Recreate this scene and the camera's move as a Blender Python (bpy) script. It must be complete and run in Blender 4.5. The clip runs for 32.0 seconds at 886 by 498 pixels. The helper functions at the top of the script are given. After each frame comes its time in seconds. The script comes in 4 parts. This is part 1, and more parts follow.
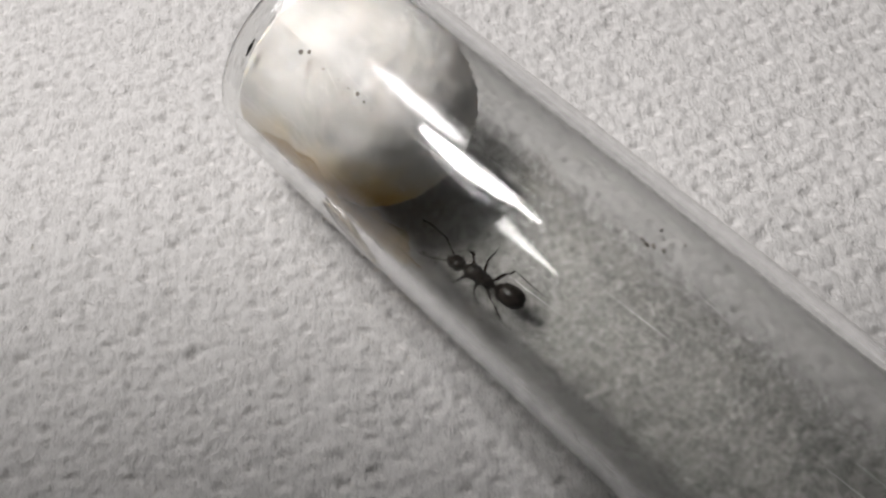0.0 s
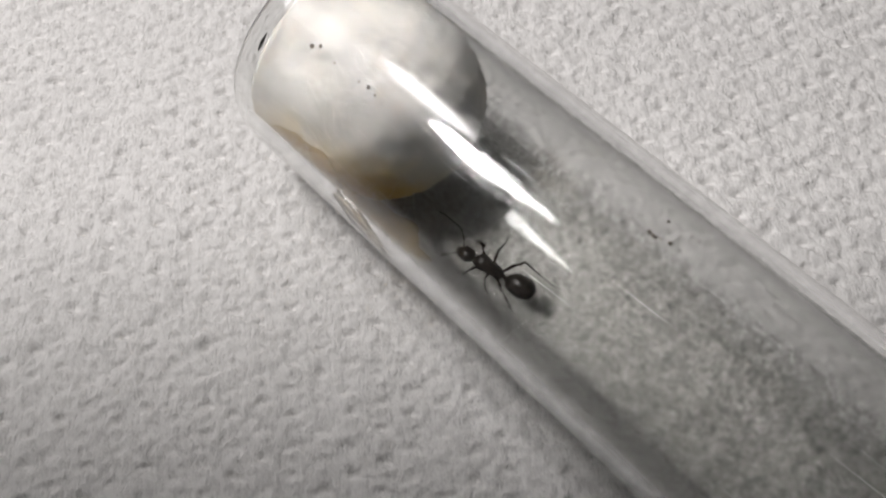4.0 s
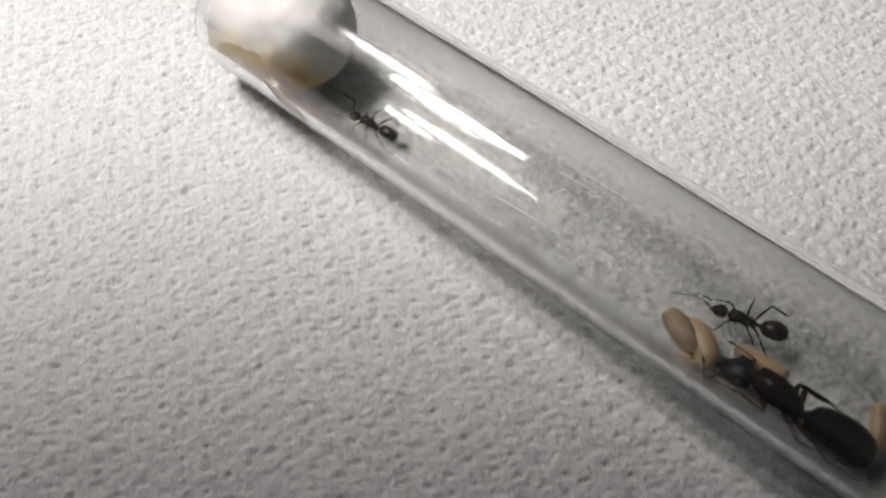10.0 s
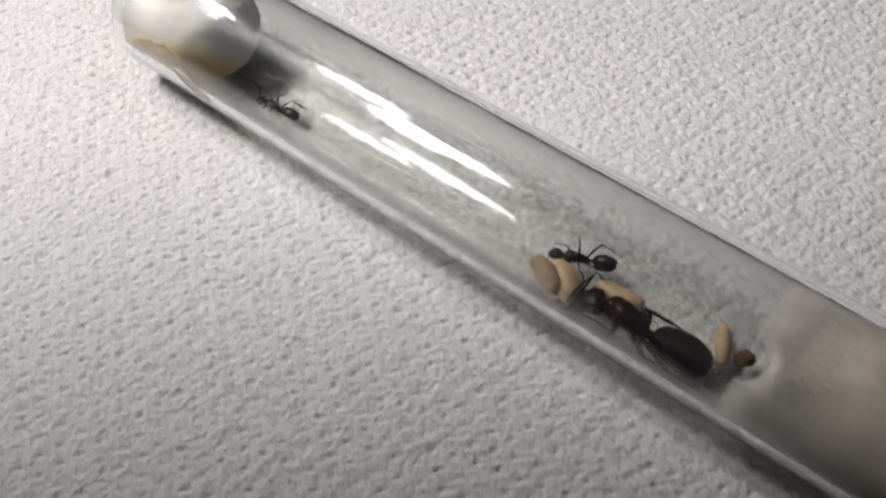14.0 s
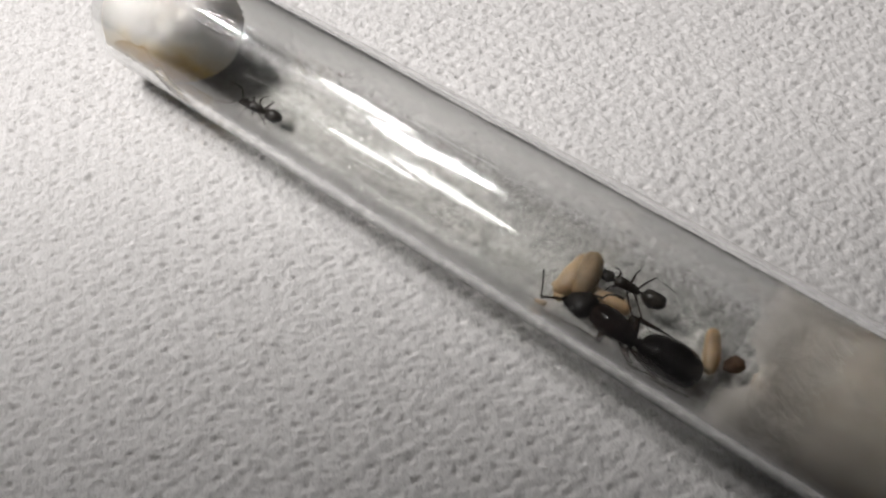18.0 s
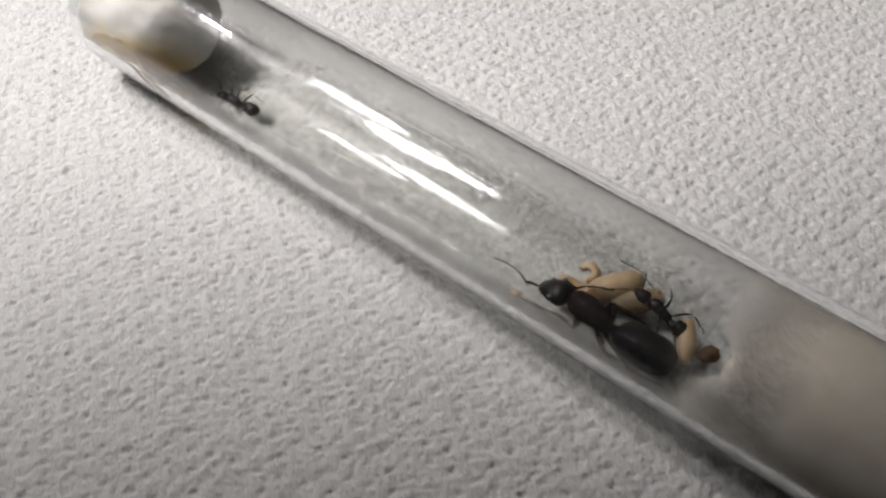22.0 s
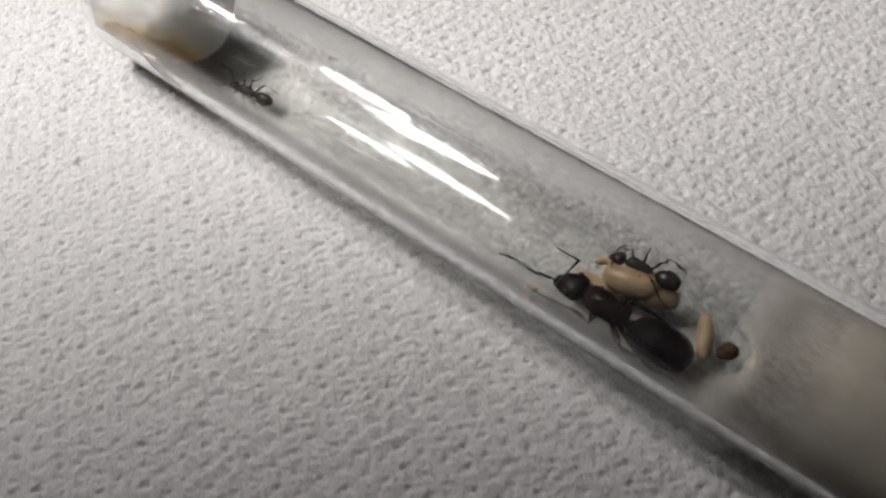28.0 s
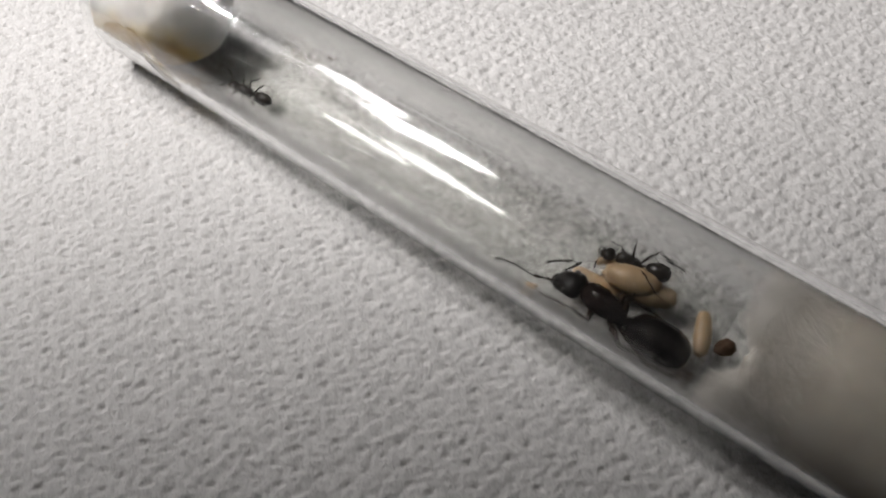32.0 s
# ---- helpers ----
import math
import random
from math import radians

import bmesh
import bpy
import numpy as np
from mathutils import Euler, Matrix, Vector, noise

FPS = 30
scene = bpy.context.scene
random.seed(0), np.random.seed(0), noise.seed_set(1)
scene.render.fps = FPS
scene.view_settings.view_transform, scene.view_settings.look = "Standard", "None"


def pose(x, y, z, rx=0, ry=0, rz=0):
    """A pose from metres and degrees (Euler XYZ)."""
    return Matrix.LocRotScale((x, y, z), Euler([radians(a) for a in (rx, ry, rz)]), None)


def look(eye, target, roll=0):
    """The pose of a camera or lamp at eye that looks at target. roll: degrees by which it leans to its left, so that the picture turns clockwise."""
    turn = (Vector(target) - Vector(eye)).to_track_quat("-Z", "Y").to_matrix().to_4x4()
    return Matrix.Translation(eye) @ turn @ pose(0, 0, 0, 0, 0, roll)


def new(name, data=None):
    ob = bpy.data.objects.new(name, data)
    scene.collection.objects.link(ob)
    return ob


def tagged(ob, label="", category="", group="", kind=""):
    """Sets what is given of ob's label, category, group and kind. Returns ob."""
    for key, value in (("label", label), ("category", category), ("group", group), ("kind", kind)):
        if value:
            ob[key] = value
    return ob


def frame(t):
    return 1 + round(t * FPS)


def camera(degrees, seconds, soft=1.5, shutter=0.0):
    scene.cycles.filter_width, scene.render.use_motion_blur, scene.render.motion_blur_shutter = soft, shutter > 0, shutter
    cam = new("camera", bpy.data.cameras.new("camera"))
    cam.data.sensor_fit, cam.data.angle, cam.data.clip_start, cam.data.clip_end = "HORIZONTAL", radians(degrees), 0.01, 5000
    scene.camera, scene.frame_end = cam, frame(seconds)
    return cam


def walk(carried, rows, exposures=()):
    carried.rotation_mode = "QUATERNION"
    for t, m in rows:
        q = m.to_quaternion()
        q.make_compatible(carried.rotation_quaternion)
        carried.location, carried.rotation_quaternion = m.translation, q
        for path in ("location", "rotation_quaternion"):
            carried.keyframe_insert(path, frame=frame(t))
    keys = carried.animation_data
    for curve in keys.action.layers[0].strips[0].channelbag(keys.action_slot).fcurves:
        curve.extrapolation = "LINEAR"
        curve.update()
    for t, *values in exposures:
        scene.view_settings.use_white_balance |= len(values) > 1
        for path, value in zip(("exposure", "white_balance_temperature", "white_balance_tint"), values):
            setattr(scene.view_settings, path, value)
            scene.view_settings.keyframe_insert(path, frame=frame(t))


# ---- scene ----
cam = camera(49.7, 32.0, soft=2.0)
# the tube's axis is the x axis, the towel's face is z = 0
PATH = [
    (0, (0.00241, -0.02395, 0.06073), (-0.03437, 0.00832, -0.02648), -2.54),
    (0.5, (0.00234, -0.02402, 0.06096), (-0.03450, 0.00817, -0.02626), -2.63),
    (1, (0.00241, -0.02435, 0.06086), (-0.03447, 0.00789, -0.02632), -2.64),
    (1.5, (0.00229, -0.02414, 0.06111), (-0.03449, 0.00774, -0.02624), -2.75),
    (2, (0.00226, -0.02405, 0.06130), (-0.03445, 0.00764, -0.02616), -2.91),
    (2.5, (0.00224, -0.02430, 0.06125), (-0.03445, 0.00722, -0.02627), -3.01),
    (3, (0.00251, -0.02436, 0.06128), (-0.03429, 0.00722, -0.02617), -3.05),
    (3.5, (0.00269, -0.02451, 0.06125), (-0.03423, 0.00715, -0.02613), -3.06),
    (5.5, (0.00279, -0.02471, 0.06107), (-0.03436, 0.00724, -0.02610), -3.02),
    (6, (0.00269, -0.02493, 0.06104), (-0.03441, 0.00686, -0.02621), -3.09),
    (6.5, (0.00996, -0.03074, 0.07439), (-0.02839, 0.00250, -0.01178), -2.82),
    (7, (0.01419, -0.03565, 0.08219), (-0.02371, -0.00119, -0.00370), -2.07),
    (7.5, (0.02167, -0.04202, 0.08467), (-0.01477, -0.00112, 0.00100), 1.30),
    (8, (0.02469, -0.04465, 0.08288), (-0.01200, -0.00204, 0.00019), 1.25),
    (8.5, (0.02370, -0.04422, 0.08309), (-0.01251, -0.00273, -0.00038), 0.99),
    (9, (0.02426, -0.04379, 0.08397), (-0.01179, -0.00239, 0.00039), 1.04),
    (9.5, (0.02724, -0.04565, 0.08388), (-0.00876, -0.00414, 0.00033), 0.62),
    (10, (0.03150, -0.04843, 0.08299), (-0.00365, -0.00702, -0.00097), -0.04),
    (10.5, (0.03648, -0.04642, 0.07988), (-0.00046, -0.00480, -0.00321), -2.02),
    (11, (0.03869, -0.04521, 0.07800), (0.00088, -0.00451, -0.00515), -3.48),
    (11.5, (0.03911, -0.04519, 0.07912), (0.00200, -0.00440, -0.00430), -2.99),
    (12, (0.04036, -0.04536, 0.07941), (0.00301, -0.00367, -0.00346), -2.68),
    (12.5, (0.04624, -0.04803, 0.08177), (0.00924, -0.00431, -0.00020), -1.98),
    (13, (0.05002, -0.04999, 0.08512), (0.01369, -0.00521, 0.00342), -1.18),
    (13.5, (0.04914, -0.05079, 0.08625), (0.01206, -0.00650, 0.00463), -2.11),
    (15.5, (0.04922, -0.04734, 0.08444), (0.01032, -0.00452, 0.00287), -4.32),
    (16, (0.04845, -0.04649, 0.08386), (0.00904, -0.00405, 0.00233), -4.76),
    (16.5, (0.04861, -0.04614, 0.08347), (0.00907, -0.00407, 0.00182), -4.95),
    (17, (0.04900, -0.04660, 0.08369), (0.00932, -0.00445, 0.00215), -5.03),
    (17.5, (0.05010, -0.04698, 0.08390), (0.01044, -0.00452, 0.00251), -4.91),
    (18, (0.05122, -0.04704, 0.08373), (0.01160, -0.00417, 0.00254), -4.76),
    (18.5, (0.05182, -0.04696, 0.08341), (0.01227, -0.00400, 0.00223), -4.75),
    (19, (0.05258, -0.04688, 0.08335), (0.01314, -0.00388, 0.00213), -4.72),
    (19.5, (0.05308, -0.04674, 0.08341), (0.01374, -0.00379, 0.00212), -4.72),
    (20, (0.05323, -0.04658, 0.08339), (0.01385, -0.00375, 0.00207), -4.70),
    (20.5, (0.05347, -0.04677, 0.08332), (0.01396, -0.00375, 0.00215), -4.74),
    (21, (0.05372, -0.04685, 0.08296), (0.01409, -0.00376, 0.00188), -4.75),
    (21.5, (0.05315, -0.04681, 0.08279), (0.01323, -0.00357, 0.00195), -4.84),
    (22, (0.05361, -0.04638, 0.08257), (0.01387, -0.00307, 0.00166), -4.73),
    (22.5, (0.05327, -0.04639, 0.08255), (0.01346, -0.00295, 0.00175), -4.75),
    (23, (0.05312, -0.04654, 0.08259), (0.01342, -0.00321, 0.00167), -4.79),
    (23.5, (0.05265, -0.04643, 0.08205), (0.01308, -0.00338, 0.00093), -4.91),
    (24, (0.05240, -0.04673, 0.08217), (0.01291, -0.00409, 0.00080), -5.05),
    (24.5, (0.05276, -0.04666, 0.08222), (0.01350, -0.00431, 0.00058), -5.08),
    (25, (0.05247, -0.04651, 0.08231), (0.01326, -0.00430, 0.00058), -5.13),
    (25.5, (0.05161, -0.04641, 0.08245), (0.01230, -0.00437, 0.00067), -5.21),
    (27.5, (0.05143, -0.04547, 0.08203), (0.01229, -0.00387, -0.00005), -5.13),
    (28, (0.05181, -0.04597, 0.08261), (0.01262, -0.00415, 0.00066), -5.03),
    (28.5, (0.05176, -0.04608, 0.08223), (0.01248, -0.00410, 0.00041), -4.99),
    (29, (0.05185, -0.04588, 0.08192), (0.01247, -0.00376, 0.00021), -5.01),
    (29.5, (0.05194, -0.04601, 0.08200), (0.01252, -0.00393, 0.00030), -5.05),
    (30, (0.05182, -0.04603, 0.08201), (0.01239, -0.00393, 0.00032), -5.06),
    (30.5, (0.05163, -0.04595, 0.08174), (0.01229, -0.00381, 0.00002), -5.00),
    (31, (0.05176, -0.04636, 0.08217), (0.01261, -0.00420, 0.00039), -4.89),
    (31.5, (0.05207, -0.04683, 0.08292), (0.01324, -0.00469, 0.00096), -4.75),
    (32, (0.05174, -0.04678, 0.08309), (0.01306, -0.00451, 0.00113), -4.60),
]
walk(cam, [(t, look(eye, target, roll)) for t, eye, target, roll in PATH],
     exposures=[(0, -0.6), (6, -0.6), (7, -0.55), (8, -0.5), (9, -0.22), (10, -0.14), (11, -0.16), (12.5, -0.24), (13, -0.30), (16, -0.22), (32, -0.20)])

# ---- world and light ----
world = bpy.data.worlds.new("world")
scene.world = world
world.use_nodes = True
world.node_tree.nodes["Background"].inputs[0].default_value = (0.5, 0.5, 0.5, 1)
world.node_tree.nodes["Background"].inputs[1].default_value = 0.012
MM = 0.001
# two round lamps hang near, and a small bright one farther off along the tube
LAMP_Z = 0.34
LAMPS = ((-0.151, -0.094, 0.093, 1.60), (-0.199, 0.004, 0.060, 0.24), (-0.302, -0.004, 0.024, 0.44))
for lamp_x, lamp_y, lamp_size, lamp_power in LAMPS:
    light = bpy.data.lights.new("lamp_light", "AREA")
    light.shape = "DISK"
    light.size = lamp_size
    light.energy = lamp_power
    light.color = (1.0, 0.962, 0.96)
    new("lamp_light", light).matrix_world = pose(lamp_x, lamp_y, LAMP_Z)


# ---- materials ----
def nodes_of(name):
    m = bpy.data.materials.new(name)
    m.use_nodes = True
    return m, m.node_tree.nodes, m.node_tree.links, m.node_tree.nodes["Principled BSDF"]


def noise_node(n, l, scale, detail=4.0, rough=0.6, coords="Object"):
    tc = n.new("ShaderNodeTexCoord")
    t = n.new("ShaderNodeTexNoise")
    t.inputs["Scale"].default_value = scale
    t.inputs["Detail"].default_value = detail
    t.inputs["Roughness"].default_value = rough
    l.new(tc.outputs[coords], t.inputs["Vector"])
    return t


def ramp_node(n, l, source, stops):
    r = n.new("ShaderNodeValToRGB")
    e = r.color_ramp.elements
    while len(e) < len(stops):
        e.new(0.5)
    for k, (p, c) in enumerate(stops):
        e[k].position = p
        e[k].color = (*c, 1)
    l.new(source, r.inputs[0])
    return r


def surface(name, low, high, scale, rough=0.6, bump=0.0, bump_scale=None, metal=0.0, sss=0.0, radius=(1, 0.8, 0.6), sss_mm=0.5, coat=0.0, spec=0.5, rough_var=0.1, bump_mm=0.05, transmission=0.0):
    """A material with colour mottled between two tones at one scale, and fine relief at another (scales are per metre)."""
    m, n, l, b = nodes_of(name)
    a = noise_node(n, l, scale)
    r = ramp_node(n, l, a.outputs["Fac"], [(0.3, low), (0.7, high)])
    l.new(r.outputs["Color"], b.inputs["Base Color"])
    rr = n.new("ShaderNodeMapRange")
    rr.inputs["To Min"].default_value = max(0.0, rough - rough_var)
    rr.inputs["To Max"].default_value = min(1.0, rough + rough_var)
    l.new(a.outputs["Fac"], rr.inputs["Value"])
    l.new(rr.outputs["Result"], b.inputs["Roughness"])
    b.inputs["Metallic"].default_value = metal
    b.inputs["Specular IOR Level"].default_value = spec
    b.inputs["Coat Weight"].default_value = coat
    b.inputs["Transmission Weight"].default_value = transmission
    if sss:
        b.inputs["Subsurface Weight"].default_value = sss
        b.inputs["Subsurface Radius"].default_value = radius
        b.inputs["Subsurface Scale"].default_value = sss_mm * MM
    if bump:
        f = noise_node(n, l, bump_scale or scale * 6, 6.0, 0.7)
        bp = n.new("ShaderNodeBump")
        bp.inputs["Strength"].default_value = bump
        bp.inputs["Distance"].default_value = bump_mm * MM
        l.new(f.outputs["Fac"], bp.inputs["Height"])
        l.new(bp.outputs["Normal"], b.inputs["Normal"])
    return m


def glass(name, color=(0.96, 0.965, 0.96), rough=0.0, ior=1.5, shine=1.0):
    m, n, l, b = nodes_of(name)
    b.inputs["Base Color"].default_value = (*color, 1)
    b.inputs["Transmission Weight"].default_value = 1.0
    b.inputs["IOR"].default_value = ior
    b.inputs["Roughness"].default_value = rough
    b.inputs["Specular Tint"].default_value = (shine, shine, shine, 1)
    # a dull sheen of fine wipe marks that run along the tube
    tc = n.new("ShaderNodeTexCoord")
    comb = n.new("ShaderNodeMapping")
    comb.inputs["Scale"].default_value = (60.0, 2600.0, 2600.0)
    l.new(tc.outputs["Object"], comb.inputs["Vector"])
    marks = n.new("ShaderNodeTexNoise")
    marks.inputs["Scale"].default_value = 1.0
    marks.inputs["Detail"].default_value = 3.0
    l.new(comb.outputs["Vector"], marks.inputs["Vector"])
    sheen = n.new("ShaderNodeMapRange")
    sheen.inputs["From Min"].default_value, sheen.inputs["From Max"].default_value = 0.35, 0.7
    sheen.inputs["To Min"].default_value, sheen.inputs["To Max"].default_value = 0.25, 1.0
    l.new(marks.outputs["Fac"], sheen.inputs["Value"])
    l.new(sheen.outputs["Result"], b.inputs["Coat Weight"])
    b.inputs["Coat Roughness"].default_value = 0.06
    for socket, depth in (("Normal", 0.006), ("Coat Normal", 0.05)):
        wave = n.new("ShaderNodeBump")
        wave.inputs["Strength"].default_value = 1.0
        wave.inputs["Distance"].default_value = depth * MM
        l.new(marks.outputs["Fac"], wave.inputs["Height"])
        l.new(wave.outputs["Normal"], b.inputs[socket])
    return m


def paper(name):
    """Crimped tissue: fine fibres combed one way, with shade put into the colour of small pits and paler ridges between
    them.
    """
    m, n, l, b = nodes_of(name)
    tc = n.new("ShaderNodeTexCoord")
    turn = n.new("ShaderNodeMapping")
    turn.vector_type = "TEXTURE"
    turn.inputs["Rotation"].default_value = (0, 0, radians(50))
    turn.inputs["Scale"].default_value = (1.0, 3.0, 1.0)
    l.new(tc.outputs["Object"], turn.inputs["Vector"])

    def combed(scale, detail, rough):
        t = n.new("ShaderNodeTexNoise")
        t.inputs["Scale"].default_value = scale
        t.inputs["Detail"].default_value = detail
        t.inputs["Roughness"].default_value = rough
        l.new(turn.outputs["Vector"], t.inputs["Vector"])
        return t
    fine, coarse = combed(5200.0, 3.0, 0.75), combed(2000.0, 4.0, 0.7)
    both = n.new("ShaderNodeMath")
    both.operation = "ADD"
    l.new(fine.outputs["Fac"], both.inputs[0])
    l.new(coarse.outputs["Fac"], both.inputs[1])
    half = n.new("ShaderNodeMath")
    half.operation = "MULTIPLY"
    half.inputs[1].default_value = 0.5
    l.new(both.outputs[0], half.inputs[0])
    # hollows painted darker than ridges, as shade in the colour
    tone = ramp_node(n, l, half.outputs[0], [(0.36, (0.62, 0.61, 0.59)), (0.52, (0.84, 0.83, 0.81)), (0.66, (0.90, 0.89, 0.87))])
    l.new(tone.outputs["Color"], b.inputs["Base Color"])
    b.inputs["Roughness"].default_value = 0.9
    b.inputs["Specular IOR Level"].default_value = 0.1
    bp = n.new("ShaderNodeBump")
    bp.inputs["Strength"].default_value = 1.0
    bp.inputs["Distance"].default_value = 0.32 * MM
    l.new(half.outputs[0], bp.inputs["Height"])
    l.new(bp.outputs["Normal"], b.inputs["Normal"])
    return m


PAPER = paper("towel_paper")
GLASS = glass("tube_glass")
# inner floor glass, its reflection boosted to brighten the lamp streaks
BOOSTED_GLASS = glass("boosted_inner_glass", shine=2.6)


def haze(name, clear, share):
    """A thin dull film added to dim light: it passes nearly straight, and a little is scattered."""
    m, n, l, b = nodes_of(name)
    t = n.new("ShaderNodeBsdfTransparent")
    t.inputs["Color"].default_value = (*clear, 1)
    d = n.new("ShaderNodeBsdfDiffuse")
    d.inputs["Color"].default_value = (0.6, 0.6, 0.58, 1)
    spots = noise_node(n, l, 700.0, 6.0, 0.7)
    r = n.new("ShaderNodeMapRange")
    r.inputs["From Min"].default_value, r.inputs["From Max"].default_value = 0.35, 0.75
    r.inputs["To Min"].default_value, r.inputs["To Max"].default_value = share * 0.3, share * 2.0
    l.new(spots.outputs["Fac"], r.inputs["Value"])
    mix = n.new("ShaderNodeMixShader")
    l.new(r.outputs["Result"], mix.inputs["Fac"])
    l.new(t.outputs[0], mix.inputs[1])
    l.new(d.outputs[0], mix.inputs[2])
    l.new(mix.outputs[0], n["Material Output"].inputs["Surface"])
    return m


HAZE_DIMMING = haze("inner_haze_dimming", (0.93, 0.93, 0.925), 0.010)


def floor_dimming(name, dark, pale, share):
    """Shade put into a grey film along the floor of the tube, which thins out in a grainy edge up the wall."""
    m = haze(name, dark, share)
    n, l = m.node_tree.nodes, m.node_tree.links
    tc = n.new("ShaderNodeTexCoord")
    split = n.new("ShaderNodeSeparateXYZ")
    l.new(tc.outputs["Object"], split.inputs[0])
    grain = noise_node(n, l, 2400.0, 3.0, 0.7)
    height = n.new("ShaderNodeMath")
    height.operation = "MULTIPLY_ADD"
    height.inputs[1].default_value = 0.0032
    l.new(grain.outputs["Fac"], height.inputs[0])
    l.new(split.outputs["Z"], height.inputs[2])
    fade = n.new("ShaderNodeMapRange")
    fade.interpolation_type = "SMOOTHSTEP"
    fade.inputs["From Min"].default_value, fade.inputs["From Max"].default_value = -0.0034, -0.0008
    l.new(height.outputs[0], fade.inputs["Value"])
    speckle = ramp_node(n, l, grain.outputs["Fac"], [(0.36, tuple(0.8 * c for c in dark)), (0.64, tuple(min(1.0, 1.18 * c) for c in dark))])
    mix = n.new("ShaderNodeMix")
    mix.data_type = "RGBA"
    mix.inputs[7].default_value = (*pale, 1)
    l.new(fade.outputs["Result"], mix.inputs[0])
    l.new(speckle.outputs["Color"], mix.inputs[6])
    l.new(mix.outputs[2], n["Transparent BSDF"].inputs["Color"])
    return m


FLOOR_DIMMING = floor_dimming("floor_dimming_film", (0.62, 0.62, 0.615), (0.97, 0.97, 0.97), 0.02)
COTTON = surface("dry_cotton", (0.45, 0.44, 0.42), (0.63, 0.62, 0.59), 260.0, 0.95, 0.5, 1800.0, spec=0.05, sss=0.3, sss_mm=1.2, bump_mm=0.3)


def soak(material, stain, low, side):
    """Syrup drawn up into the cotton along its low side: a stain with a blotchy edge."""
    n, l, b = material.node_tree.nodes, material.node_tree.links, material.node_tree.nodes["Principled BSDF"]
    old = b.inputs["Base Color"].links[0].from_socket
    tc = n.new("ShaderNodeTexCoord")
    dot = n.new("ShaderNodeVectorMath")
    dot.operation = "DOT_PRODUCT"
    dot.inputs[1].default_value = side
    l.new(tc.outputs["Object"], dot.inputs[0])
    blot = noise_node(n, l, 260.0, 4.0, 0.6)
    add = n.new("ShaderNodeMath")
    add.operation = "MULTIPLY_ADD"
    add.inputs[1].default_value = 0.004
    l.new(blot.outputs["Fac"], add.inputs[0])
    l.new(dot.outputs["Value"], add.inputs[2])
    span = n.new("ShaderNodeMapRange")
    span.interpolation_type = "SMOOTHSTEP"
    span.inputs["From Min"].default_value, span.inputs["From Max"].default_value = low, low + 0.0034
    l.new(add.outputs[0], span.inputs["Value"])
    mix = n.new("ShaderNodeMix")
    mix.data_type = "RGBA"
    mix.inputs[7].default_value = (*stain, 1)
    l.new(span.outputs["Result"], mix.inputs[0])
    l.new(old, mix.inputs[6])
    l.new(mix.outputs[2], b.inputs["Base Color"])


soak(COTTON, (0.54, 0.405, 0.16), -0.0037, (0.25, -0.70, -0.55))


FLUFF = surface("wet_cotton_fluff", (0.66, 0.63, 0.58), (0.78, 0.75, 0.70), 250.0, 0.9, spec=0.1)
LINT = surface("cotton_lint", (0.78, 0.77, 0.74), (0.86, 0.85, 0.82), 250.0, 0.95, spec=0.05)
WET = surface("wet_cotton", (0.33, 0.30, 0.255), (0.44, 0.41, 0.36), 130.0, 0.7, 0.4, 1500.0, spec=0.2, sss=0.5, sss_mm=2.0, bump_mm=0.2)
BLACK = surface("black_cuticle", (0.002, 0.0017, 0.0015), (0.005, 0.0035, 0.003), 1500.0, 0.04, spec=0.35, rough_var=0.02, coat=0.35)
DULL = surface("worker_cuticle", (0.007, 0.0055, 0.0045), (0.022, 0.017, 0.013), 2500.0, 0.25, 0.2, 15000.0, bump_mm=0.01, spec=0.3)
RED = surface("red_brown_cuticle", (0.004, 0.0022, 0.0018), (0.012, 0.0056, 0.004), 700.0, 0.13, 0.04, 12000.0, bump_mm=0.01, spec=0.32, rough_var=0.04)
HEAD = surface("head_cuticle", (0.003, 0.0026, 0.0024), (0.009, 0.007, 0.006), 2200.0, 0.42, 0.5, 9000.0, bump_mm=0.02, spec=0.22)
LEG = surface("leg_cuticle", (0.006, 0.004, 0.003), (0.022, 0.012, 0.007), 2500.0, 0.25, 0.2, 15000.0, bump_mm=0.01, spec=0.2)
EYE = surface("eye_cuticle", (0.01, 0.01, 0.01), (0.02, 0.018, 0.016), 3000.0, 0.3)
COCOON = surface("cocoon_silk", (0.135, 0.095, 0.053), (0.215, 0.155, 0.088), 420.0, 0.5, 0.4, 9000.0, sss=0.6, sss_mm=0.9, bump_mm=0.03, spec=0.3)
LARVA = surface("larva_skin", (0.22, 0.152, 0.080), (0.335, 0.24, 0.136), 420.0, 0.45, 0.3, 5000.0, sss=0.8, sss_mm=1.0, bump_mm=0.04)
SYRUP_GLINT = surface("syrup_glint", (0.70, 0.64, 0.52), (0.88, 0.84, 0.74), 500.0, 0.18, 0.3, 2000.0, bump_mm=0.08, transmission=0.75)
SCRATCH = surface("scratched_glass", (0.75, 0.75, 0.74), (0.85, 0.85, 0.84), 900.0, 0.3)
DIRT = surface("dark_dirt", (0.14, 0.125, 0.11), (0.28, 0.25, 0.22), 4000.0, 0.9)
BROWN = surface("brown_husk", (0.035, 0.019, 0.011), (0.085, 0.05, 0.029), 600.0, 0.85, 0.0, 4000.0, bump_mm=0.06, spec=0.2)


